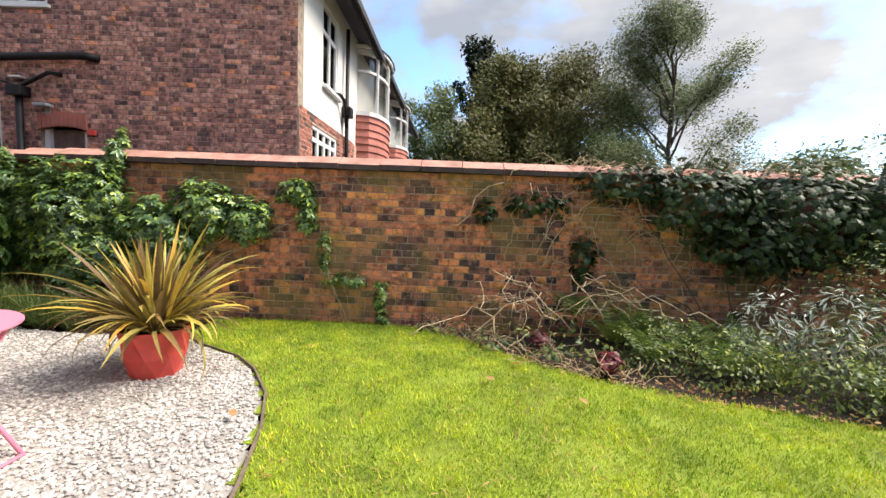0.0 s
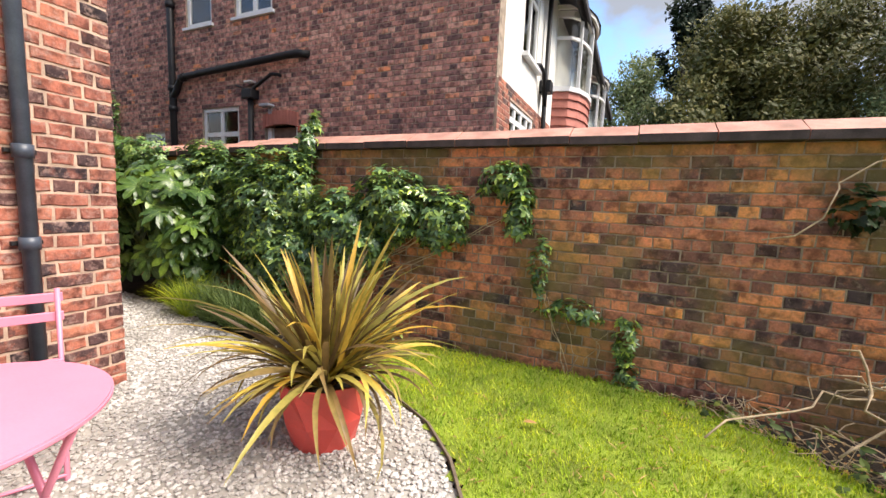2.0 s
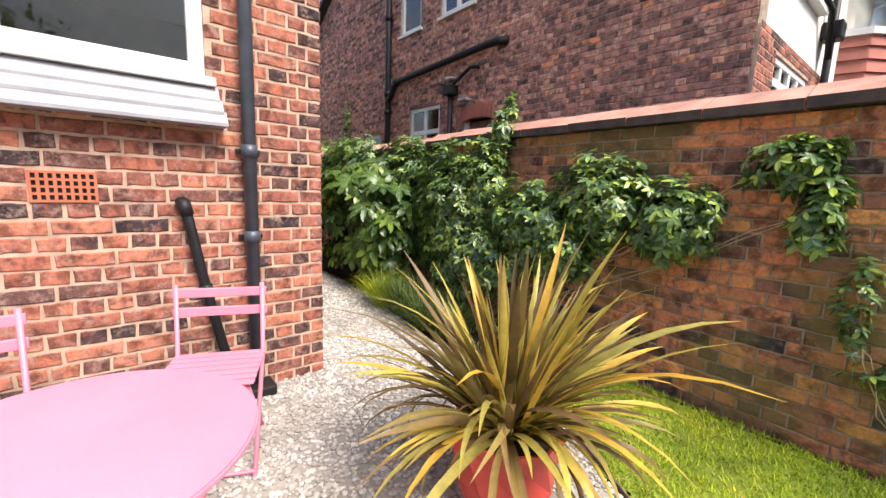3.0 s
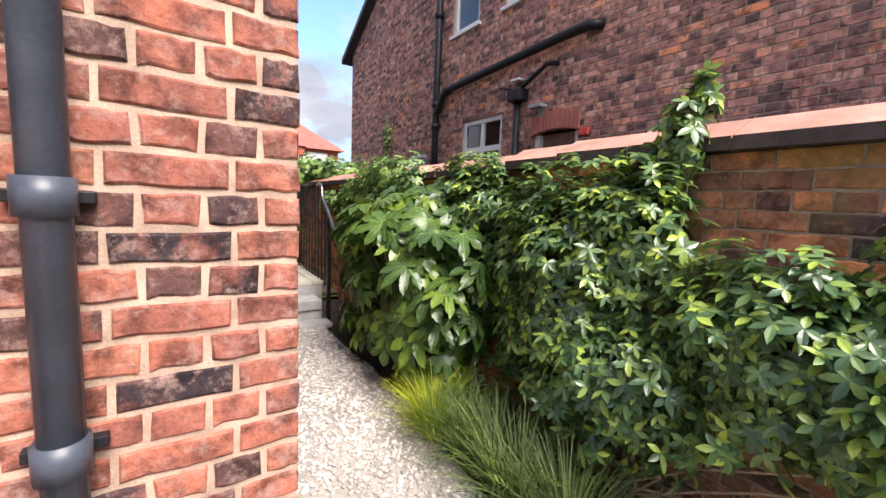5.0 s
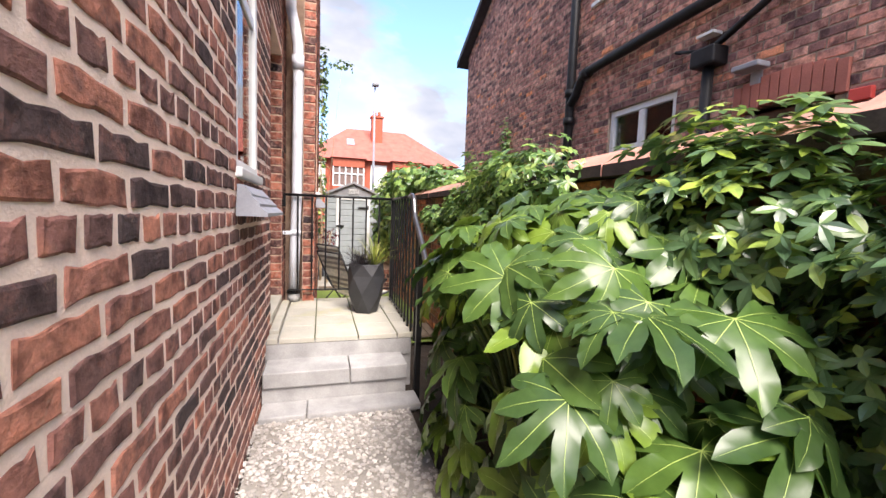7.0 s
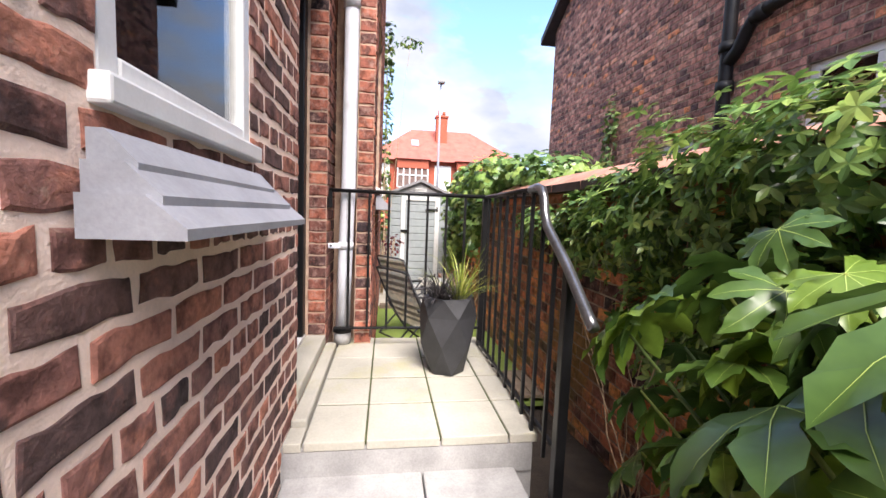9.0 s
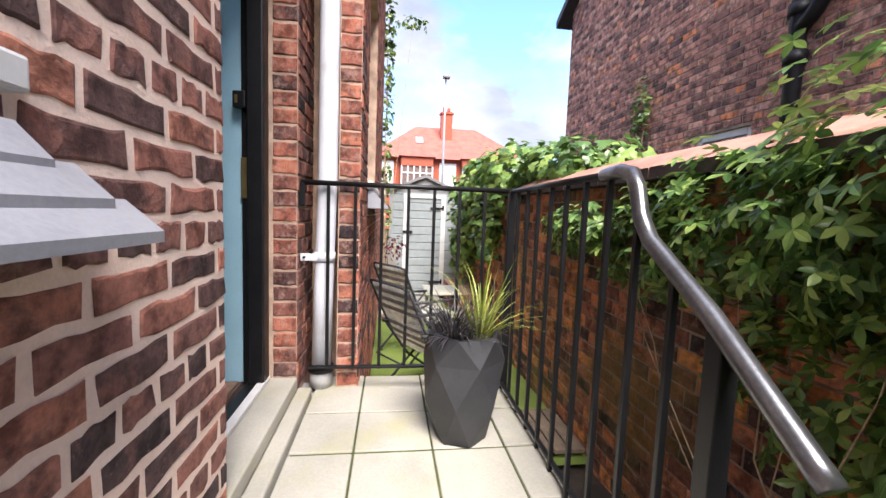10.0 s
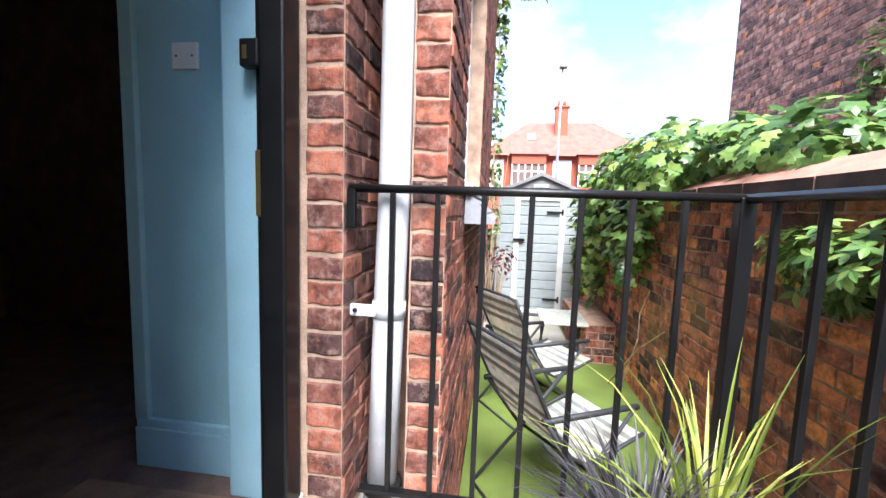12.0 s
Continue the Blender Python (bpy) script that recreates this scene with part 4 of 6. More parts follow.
def ivy_shape(s=0.06):
    out = [(0, -0.1), (0.45, -0.25), (0.62, 0.1), (0.38, 0.25), (0.45, 0.62), (0.2, 0.6), (0, 1.0), (-0.2, 0.6), (-0.45, 0.62), (-0.38, 0.25), (-0.62, 0.1), (-0.45, -0.25)]
    V = [(0, 0.25 * s, 0.0)] + [(x * s, y * s, -0.16 * s * (x * x * 2 + y * y)) for x, y in out]
    F = [(0, i + 1, (i + 1) % 12 + 1) for i in range(12)]
    return V, F


def simple_leaf(s=0.06, w=0.45):
    V, F = leaflet(s, s * w)
    return V, F


def scatter(name, places, template, mat, parent, seed=1, size=(0.7, 1.2)):
    """Many leaves as one mesh; each place is (point, outward direction)."""
    rnd = random.Random(seed)
    TV = np.array(template[0], float)
    TF = template[1]
    VV, FF, o = [], [], 0
    for p, d in places:
        d = Vector(d).normalized()
        tip = (Vector((rnd.uniform(-1, 1), rnd.uniform(-1, 1), rnd.uniform(-1.3, 0.25))) * 0.8 + d * 0.5)
        nrm = (d * 0.9 + Vector((rnd.uniform(-0.6, 0.6), rnd.uniform(-0.6, 0.6), rnd.uniform(0.2, 1.1)))).normalized()
        y = (tip - nrm * tip.dot(nrm))
        if y.length < 1e-3:
            continue
        y.normalize()
        x = y.cross(nrm)
        s = rnd.uniform(*size)
        M = np.array((x, y, nrm)) * s
        VV.append(TV @ M + np.array(p))
        FF += [tuple(i + o for i in f) for f in TF]
        o += len(TV)
    ob = mesh_ob(name, np.concatenate(VV).tolist(), FF, mat, parent)
    return tagged(ob, kind="stuff")


def mound(c, r, n, rnd, shell=0.45):
    """Points in the outer part of an ellipsoid with an uneven surface, with outward directions."""
    out = []
    while len(out) < n:
        d = Vector((rnd.gauss(0, 1), rnd.gauss(0, 1), rnd.gauss(0, 1))).normalized()
        k = 1 + 0.55 * noise.noise(d * 2.6 + Vector(c))
        t = k * (1 - shell * rnd.random() ** 1.6)
        out.append((Vector((c[0] + d.x * r[0] * t, c[1] + d.y * r[1] * t, c[2] + d.z * r[2] * t)), d))
    return out


def wander(a, b, rnd, wob=0.08, n=8, sag=0.0):
    a, b = Vector(a), Vector(b)
    return [a.lerp(b, i / n) + Vector((rnd.uniform(-wob, wob), rnd.uniform(-wob, wob) * 0.5, rnd.uniform(-wob, wob) - sag * math.sin(math.pi * i / n))) * (0 < i < n) for i in range(n + 1)]


def shrub(name, at, label, category, mounds, density, template, mat, seed, stems=6, size=(0.7, 1.25), ymax=None, stem_r=0.007, stem_mat=None, zmin=0.02):
    rnd = random.Random(seed)
    e = root(name, at, label, category)
    pl = []
    for c, r in mounds:
        cnt = int(density * (r[0] * r[1] + r[0] * r[2] + r[1] * r[2]))
        pl += [q for q in mound(c, r, cnt, rnd) if (ymax is None or q[0].y < ymax) and q[0].z > zmin]
    scatter("leaves", pl, template, mat, e, seed, size)
    paths = []
    for k in range(stems):
        c, r = mounds[k % len(mounds)]
        tip = (c[0] + rnd.uniform(-0.6, 0.6) * r[0], c[1] + rnd.uniform(-0.3, 0.3) * r[1], c[2] + rnd.uniform(0, 0.6) * r[2])
        base = (at[0] + rnd.uniform(-0.15, 0.15), at[1] + rnd.uniform(-0.05, 0.05), at[2] - 0.02)
        paths.append((wander(base, tip, rnd, 0.04), [stem_r * (1 - 0.08 * i) for i in range(9)]))
    tubes("stems", paths, stem_mat or TWIG, e, 6)
    return e


# phormium in its red pot
POT = (-2.22, 2.93, 0.0)
pot = root("red_flower_pot", POT, "coral red faceted plastic pot standing on gravel", "flower pot")
bm = bmesh.new()
rings = [(0.165, 0.0, 0.0), (0.215, 0.16, 0.5), (0.235, 0.36, 0.0), (0.222, 0.36, 0.0), (0.205, 0.31, 0.0)]
vr = []
for r, z, tw in rings:
    vr.append([bm.verts.new((POT[0] + r * math.cos(2 * math.pi * (k + tw) / 9 + 0.5), POT[1] + r * math.sin(2 * math.pi * (k + tw) / 9 + 0.5), z)) for k in range(9)])
for i in range(len(vr) - 1):
    for k in range(9):
        a, b, c, d = vr[i][k], vr[i][(k + 1) % 9], vr[i + 1][(k + 1) % 9], vr[i + 1][k]
        if i == 0:
            bm.faces.new((a, b, d)), bm.faces.new((b, c, d))
        elif i == 1:
            e2 = vr[2][k]
            bm.faces.new((a, b, e2)), bm.faces.new((b, vr[2][(k + 1) % 9], e2))
        else:
            bm.faces.new((a, b, c, d))
bm.faces.new(vr[0][::-1])
bm_ob("body", bm, RED_POT, pot)
bm = bmesh.new()
bmesh.ops.create_circle(bm, cap_ends=True, segments=18, radius=0.212, matrix=Matrix.Translation((POT[0], POT[1], 0.325)))
bm_ob("soil", bm, SOIL, pot)
ph = root("phormium_plant", (POT[0], POT[1], 0.325), "spiky bronze and yellow variegated phormium in a red pot", "plant")
rnd = random.Random(21)
forms = []
for k in range(14):
    f = k / 13
    L = 0.60 + 0.26 * rnd.random()
    pts = arch_points(L, 0.06 + 0.9 * f, 0.2 + 2.0 * f * rnd.uniform(0.4, 1.4), 0, 9)
    w = rnd.uniform(0.024, 0.038)
    V, F = blade(pts, [w * m for m in (0.55, 0.8, 0.95, 1.0, 1.0, 0.9, 0.72, 0.42, 0.03)], 0.3)
    me = bpy.data.meshes.new("blade")
    me.from_pydata(V, [], F)
    me.materials.append(PHORMIUM)
    me.polygons.foreach_set("use_smooth", [True] * len(me.polygons))
    forms.append(me)
for k in range(290):
    f = int(14 * (rnd.random() ** 0.85))
    o = new("blade", forms[min(13, f)])
    o.parent = ph
    az = rnd.uniform(0, 360)
    q = rnd.uniform(0, 0.09)
    o.matrix_basis = pose(q * math.cos(radians(az)), q * math.sin(radians(az)), 0, 0, 0, az) @ pose(0, 0, 0, rnd.uniform(-26, 26), rnd.uniform(-12, 18), 0) @ Matrix.Scale(rnd.uniform(0.65, 1.15), 4)

# faceted grey planter on the terrace
GP = (-7.97, 3.565, TZ)
gp = root("grey_planter", GP, "tall faceted anthracite planter on the terrace slabs", "planter")
bm = bmesh.new()
rings = [(0.11, 0.0, 0.0), (0.165, 0.18, 0.5), (0.175, 0.35, 0.0), (0.16, 0.46, 0.5), (0.142, 0.46, 0.5), (0.132, 0.41, 0.5)]
vr = []
for r, z, tw in rings:
    vr.append([bm.verts.new((GP[0] + r * math.cos(2 * math.pi * (k + tw) / 6 + 0.2), GP[1] + r * math.sin(2 * math.pi * (k + tw) / 6 + 0.2), TZ + z)) for k in range(6)])
for i in range(len(vr) - 1):
    tw0, tw1 = rings[i][2], rings[i + 1][2]
    for k in range(6):
        a, b = vr[i][k], vr[i][(k + 1) % 6]
        c, d = vr[i + 1][(k + 1) % 6], vr[i + 1][k]
        if tw0 == tw1:
            bm.faces.new((a, b, c, d))
        elif tw1 > tw0:
            bm.faces.new((a, b, d)), bm.faces.new((b, c, d))
        else:
            bm.faces.new((a, c, d)), bm.faces.new((a, b, c))
bm.faces.new(vr[0][::-1])
bm_ob("body", bm, GREY_POT, gp)
bm = bmesh.new()
bmesh.ops.create_circle(bm, cap_ends=True, segments=12, radius=0.128, matrix=Matrix.Translation((GP[0], GP[1], TZ + 0.43)))
bm_ob("soil", bm, SOIL, gp)
tuft("black_lilyturf", (GP[0] + 0.02, GP[1] - 0.05, TZ + 0.43), 230, 0.24, 0.007, BLACK_GRASS, "tuft of black grassy lilyturf in the planter", "plant", (0.2, 1.2), (0.6, 1.8), 0.06, 31)
tuft("green_sedge", (GP[0] - 0.01, GP[1] + 0.07, TZ + 0.43), 60, 0.36, 0.010, SEDGE_LEAF, "tuft of yellow-green sedge in the planter", "plant", (0.05, 1.0), (0.4, 1.6), 0.05, 32)


# ---- fatsia with large lobed leaves ----
def fatsia_leaf(rnd, s):
    """Seven broad lobes, joined to half their length, with wavy edges and pale midribs."""
    lobes = 7
    gap = 0.70
    droop = rnd.uniform(0.22, 0.5)
    V, F, axes = [(0, 0, 0)], [], []

    def put(r, ang, w, z):
        """A point at r along the lobe's axis, w to its side; z is added to the droop."""
        x, y = r * math.sin(ang) + w * math.cos(ang), r * math.cos(ang) - w * math.sin(ang)
        q = math.hypot(x, y)
        V.append((x * s, y * s, (-droop * q * q + z) * s))
        return len(V) - 1

    def sinus(a):
        r = rnd.uniform(0.36, 0.46)
        return put(r, a, 0.0, 0.045 + rnd.uniform(-0.01, 0.02))
    first = sinus(-gap * lobes / 2)
    for k in range(lobes):
        off = k - (lobes - 1) / 2
        a = off * gap + rnd.uniform(-0.06, 0.06)
        L = (1.0 - 0.085 * abs(off)) * rnd.uniform(0.92, 1.06)
        m = rnd.uniform(0.9, 1.12)
        A1, A2 = put(0.38 * L, a, 0, -0.01), put(0.70 * L, a, 0, -0.015)
        T = put(L, a + rnd.uniform(-0.05, 0.05), 0, -0.03)
        last = sinus((off + 0.5) * gap)
        for sd, E0 in ((-1, first), (1, last)):
            E = [put(t * L, a, sd * w * m * rnd.uniform(0.9, 1.1), 0.035 + rnd.uniform(-0.045, 0.045)) for t, w in ((0.54, 0.150), (0.70, 0.172), (0.82, 0.145), (0.92, 0.085))]
            fs = [(0, E0, A1), (A1, E0, E[0]), (A1, E[0], A2), (A2, E[0], E[1]), (A2, E[1], E[2]), (A2, E[2], E[3]), (A2, E[3], T)]
            F += [f if sd > 0 else f[::-1] for f in fs]
        axes.append((A1, A2, T))
        first = last
    veins = len(F)
    h = Vector((0, 0, 0.0022))
    for A1, A2, T in axes:
        p = [Vector(V[0]) + h, Vector(V[A1]) + h, Vector(V[A2]) + h, Vector(V[T]) + h]
        c = Vector((p[3].y, -p[3].x, 0)).normalized()
        o = len(V)
        for q, w in zip(p[:3], (0.0011, 0.0008, 0.0005)):
            V += [tuple(q - c * w), tuple(q + c * w)]
        V.append(tuple(p[3]))
        F += [(o, o + 1, o + 3, o + 2), (o + 2, o + 3, o + 5, o + 4), (o + 4, o + 5, o + 6)]
    return V, F, veins


fatsia = root("fatsia_bush", (-5.65, 4.02, gz(-5.65)), "large glossy green fatsia bush beside the path", "bush")
rnd = random.Random(41)
kinds = []
for k in range(6):
    V, F, veins = fatsia_leaf(rnd, 0.19)
    me = bpy.data.meshes.new("leaf")
    me.from_pydata(V, [], F)
    me.materials.append(FATSIA_LEAF)
    me.materials.append(LEAF_VEIN)
    me.polygons.foreach_set("material_index", [int(i >= veins) for i in range(len(F))])
    me.polygons.foreach_set("use_smooth", [True] * len(me.polygons))
    kinds.append(me)
stalks = []
made = 0
while made < 380:
    d = Vector((rnd.gauss(0, 1), rnd.gauss(0, 1), rnd.gauss(0, 1))).normalized()
    if d.z < -0.75:
        continue
    t = 1 - 0.3 * rnd.random() ** 1.5
    p = Vector((-5.58 + d.x * 0.92 * t, 4.04 + d.y * 0.5 * t, 0.9 + d.z * 0.74 * t))
    if made > 335:
        p = Vector((-6.42 + d.x * 0.36 * t, 3.97 + d.y * 0.34 * t, 1.1 + d.z * 0.42 * t))
    if p.y > 4.4 or p.z < 0.2 or p.y < 3.66 or (p.x < -6.1 and p.y < 3.9):
        continue
    out = Vector((d.x, d.y - 0.25, 0)).normalized()
    up = Vector((0, 0, 1))
    tilt = rnd.uniform(0.35, 1.0) if d.z > 0 else rnd.uniform(0.7, 1.25)
    nrm = (up * math.cos(tilt) + out * math.sin(tilt) + Vector((rnd.uniform(-0.5, 0.5), rnd.uniform(-0.45, 0.45), rnd.uniform(-0.1, 0.35)))).normalized()
    y = (out - nrm * out.dot(nrm)).normalized()
    x = y.cross(nrm)
    o = new("leaf", rnd.choice(kinds))
    o.parent = fatsia
    o.matrix_parent_inverse = fatsia.matrix_basis.inverted()
    s = rnd.uniform(0.6, 1.12)
    o.matrix_basis = Matrix.Translation(p) @ Matrix((x, y, nrm)).transposed().to_4x4() @ Matrix.Rotation(rnd.uniform(-0.5, 0.5), 4, "Z") @ Matrix.Scale(s, 4)
    made += 1
    if made % 3 == 0:
        stalks.append(([(-5.65 + rnd.uniform(-0.08, 0.08), 4.05, 0.3), Vector((-5.65, 4.05, 0.6)).lerp(p, 0.5), p], [0.011, 0.007, 0.004]))
tubes("stalks", stalks, BORDER_LEAF, fatsia, 6)

# ---- climbers on the garden wall ----
PAL = palmate()
IVY = ivy_shape()
rnd = random.Random(51)
W = WALL_Y
shrub("climbing_plant", (-3.9, 4.36, 0.02), "dense dark green five-leaved climber hanging on the wall", "climbing plant",
      [((-4.6, 4.34, 1.2), (0.35, 0.16, 0.5)), ((-4.2, 4.28, 1.15), (0.45, 0.24, 0.55)), ((-3.85, 4.32, 1.4), (0.28, 0.18, 0.36)), ((-3.7, 4.36, 1.82), (0.09, 0.08, 0.17)), ((-3.64, 4.38, 2.0), (0.05, 0.05, 0.1)),
       ((-3.3, 4.3, 1.05), (0.42, 0.22, 0.3)), ((-2.72, 4.32, 1.26), (0.34, 0.2, 0.3)), ((-2.25, 4.35, 1.16), (0.28, 0.16, 0.24)), ((-1.72, 4.4, 1.5), (0.2, 0.09, 0.13)),
       ((-1.6, 4.4, 1.25), (0.10, 0.09, 0.22)), ((-4.0, 4.24, 0.72), (0.62, 0.2, 0.36)), ((-3.1, 4.3, 0.9), (0.4, 0.2, 0.25)), ((-5.1, 4.35, 1.5), (0.35, 0.25, 0.35))],
      2700, PAL, CLIMBER_LEAF, 52, stems=26, ymax=4.45, size=(0.7, 1.3))
shrub("trailing_climber", (-1.1, 4.42, 0.02), "thin trailing green climber stems on the brick wall", "climbing plant",
      [((-1.42, 4.42, 0.85), (0.07, 0.05, 0.22)), ((-1.15, 4.42, 0.52), (0.25, 0.05, 0.09)), ((-0.78, 4.42, 0.38), (0.09, 0.06, 0.2)), ((-0.75, 4.41, 0.12), (0.1, 0.06, 0.1))],
      1700, PAL, CLIMBER_LEAF, 53, stems=6, ymax=4.45, size=(0.6, 1.05), stem_r=0.004)
shrub("ivy", (-7.2, 4.34, 0.1), "thick green climber spilling over the garden wall", "climbing plant",
      [((-6.5, 4.4, 1.72), (0.55, 0.26, 0.25)), ((-7.0, 4.38, 1.6), (0.6, 0.2, 0.36)), ((-7.6, 4.41, 1.5), (0.45, 0.13, 0.3)), ((-8.1, 4.43, 1.45), (0.35, 0.08, 0.25)),
       ((-6.6, 4.38, 1.2), (0.5, 0.14, 0.45)), ((-7.3, 4.43, 1.05), (0.3, 0.05, 0.25)), ((-8.7, 4.42, 1.45), (0.5, 0.12, 0.15))],
      1600, PAL, IVY_LEAF, 54, stems=8, stem_r=0.004, ymax=4.46, size=(0.65, 1.15))
shrub("ivy", (-10.8, 4.3, 0.08), "green ivy mass over the wall beside the shed", "climbing plant",
      [((-9.6, 4.75, 1.95), (0.8, 0.35, 0.2)), ((-10.6, 4.6, 1.95), (0.9, 0.45, 0.33)), ((-11.6, 4.55, 1.85), (0.8, 0.45, 0.45)), ((-12.2, 4.35, 1.3), (0.45, 0.25, 0.75)), ((-11.0, 4.36, 1.4), (0.5, 0.16, 0.4))],
      1000, IVY, IVY_LEAF, 55, stems=2, size=(1.0, 1.7))
shrub("ivy", (3.0, 4.3, 0.02), "dark ivy mass hanging over the wall top", "climbing plant",
      [((1.9, 4.45, 1.72), (0.6, 0.3, 0.22)), ((2.7, 4.4, 1.55), (0.7, 0.4, 0.42)), ((3.7, 4.3, 1.45), (0.9, 0.5, 0.55)), ((4.8, 4.2, 1.5), (0.9, 0.6, 0.6)), ((3.2, 4.3, 1.1), (0.6, 0.35, 0.35)),
       ((1.45, 4.42, 0.85), (0.16, 0.08, 0.3)), ((0.9, 4.42, 1.45), (0.4, 0.08, 0.12)), ((0.35, 4.42, 1.35), (0.12, 0.06, 0.14))],
      1600, IVY, DARK_IVY, 56, stems=6, size=(0.7, 1.3), stem_mat=BARK)
rnd = random.Random(61)
bare = []
for k in range(22):
    a = (rnd.uniform(0.6, 2.8), 4.40, rnd.uniform(1.2, 1.9))
    b = (a[0] + rnd.uniform(-0.9, 0.9), 4.36, a[2] - rnd.uniform(0.2, 1.2))
    bare.append((wander(a, b, rnd, 0.09, 9), rnd.uniform(0.003, 0.007)))
for k in range(30):
    a = (rnd.uniform(0.2, 1.9), rnd.uniform(3.9, 4.35), rnd.uniform(0.25, 0.75))
    b = (a[0] + rnd.uniform(-0.9, 0.9), rnd.uniform(3.7, 4.2), rnd.uniform(0.05, 0.4))
    bare.append((wander(a, b, rnd, 0.06, 7, -0.1), rnd.uniform(0.003, 0.008)))
for k in range(34):
    x = rnd.uniform(1.2, 4.2)
    bare.append((wander((x, rnd.uniform(4.28, 4.6), rnd.uniform(1.84, 1.95)), (x + rnd.uniform(-0.9, 0.9), rnd.uniform(4.28, 4.6), rnd.uniform(1.8, 1.98)), rnd, 0.07, 8), rnd.uniform(0.002, 0.005)))
for k in range(120):
    x = rnd.uniform(-0.75, 1.6)
    y = border_y(x) + abs(rnd.gauss(0.05, 0.16))
    if y < 4.4:
        bare.append((wander((x, y, 0.03), (x + rnd.uniform(-0.3, 0.3), min(4.42, y + rnd.uniform(-0.12, 0.2)), rnd.uniform(0.03, 0.22)), rnd, 0.03, 4), rnd.uniform(0.002, 0.004)))
e = root("bramble_stems", (1.4, 4.38, 0.0), "tangle of bare dry climber stems on the wall", "dead stems")
tagged(tubes("stems", bare, TWIG, e, 5), kind="stuff")

# ---- border plants ----
SIMPLE, NARROW = simple_leaf(0.06, 0.5), simple_leaf(0.08, 0.22)


def fern(at, seed, fronds=11, L=0.5):
    rnd = random.Random(seed)
    V, F = [], []
    for k in range(fronds):
        az = 6.283 * k / fronds + rnd.uniform(-0.3, 0.3)
        pts = arch_points(L * rnd.uniform(0.75, 1.1), rnd.uniform(0.3, 0.8), rnd.uniform(0.6, 1.2), az, 16)
        side_v = Vector((-math.sin(az), math.cos(az), 0))
        for i in range(2, 15):
            w = 0.11 * math.sin(math.pi * (i / 16) ** 0.7) + 0.01
            d = (pts[i + 1] - pts[i - 1]).normalized() if i < 15 else Vector((0, 0, 1))
            for s in (-1, 1):
                tip = pts[i] + side_v * s * w + d * w * 0.35 - Vector((0, 0, w * 0.15))
                o = len(V)
                V += [pts[i] - d * 0.012, pts[i] + d * 0.012, tip]
                F.append((o, o + 1, o + 2))
    e = root("fern", at, "feathery green fern in the border", "fern")
    ob = mesh_ob("fronds", V, F, FERN)
    ob.parent = e
    tagged(ob, kind="stuff")


fern((1.75, 4.1, 0.0), 71, 12, 0.6)
fern((1.35, 4.25, 0.25), 72, 9, 0.5)
fern((-4.75, 4.15, gz(-4.75)), 73, 11, 0.5)
fern((-4.1, 4.05, gz(-4.1)), 74, 10, 0.42)
fern((2.3, 3.9, 0.0), 75, 10, 0.5)
tuft("golden_sedge", (-4.72, 3.80, gz(-4.76)), 340, 0.46, 0.008, YELLOW_GRASS, "bright yellow-green tufted sedge by the path", "ornamental grass", (0.05, 0.8), (0.5, 1.5), 0.08, 76)
for k, x in enumerate((-4.5, -4.28, -4.05, -3.8)):
    tuft("dark_sedge", (x, 3.88 + 0.05 * (k % 2), gz(x)), 260, 0.52, 0.008, DARK_GRASS, "dark green arching sedge by the path", "ornamental grass", (0.05, 0.9), (0.5, 1.6), 0.1, 77 + k)
shrub("border_plants", (-3.0, 4.1, 0.0), "low green leafy border plants at the wall foot", "border plant", [((-3.3, 4.1, 0.15), (0.35, 0.25, 0.18)), ((-2.8, 4.2, 0.12), (0.3, 0.2, 0.15))], 900, SIMPLE, BORDER_LEAF, 81)
shrub("variegated_shrub", (-5.1, 4.15, gz(-5.1)), "small yellow variegated shrub under the fatsia", "shrub", [((-5.05, 4.1, 0.5), (0.28, 0.2, 0.22))], 1300, simple_leaf(0.035, 0.6), YELLOW_GRASS, 82)
shrub("silver_shrub", (3.1, 3.35, 0.0), "white and silver leaved shrub in the border", "shrub",
      [((2.75, 3.45, 0.42), (0.3, 0.25, 0.35)), ((3.2, 3.3, 0.42), (0.4, 0.3, 0.4))], 1500, simple_leaf(0.085, 0.2), SILVER_LEAF, 83, size=(0.5, 1.1))
shrub("border_shrub", (2.4, 3.5, 0.0), "mixed green leafy shrub in the border", "shrub",
      [((1.95, 3.75, 0.22), (0.35, 0.3, 0.25)), ((2.4, 3.3, 0.22), (0.45, 0.32, 0.26)), ((2.9, 3.0, 0.25), (0.5, 0.3, 0.3)), ((3.5, 2.8, 0.35), (0.5, 0.35, 0.4)), ((3.8, 3.5, 0.6), (0.6, 0.5, 0.6)), ((1.75, 3.4, 0.14), (0.35, 0.25, 0.15)), ((2.2, 3.05, 0.16), (0.4, 0.22, 0.18)), ((2.8, 2.75, 0.18), (0.4, 0.22, 0.2))],
      2100, SIMPLE, BORDER_LEAF, 84, size=(0.3, 0.8))
shrub("border_plants", (1.0, 3.9, 0.0), "scattered young green border plants among dead leaves", "border plant",
      [((0.1, 4.2, 0.06), (0.3, 0.15, 0.1)), ((0.7, 4.0, 0.1), (0.35, 0.2, 0.14)), ((1.3, 3.75, 0.1), (0.35, 0.25, 0.15)), ((1.2, 4.2, 0.25), (0.3, 0.15, 0.2))], 620, SIMPLE, BORDER_LEAF, 85, size=(0.6, 1.3))
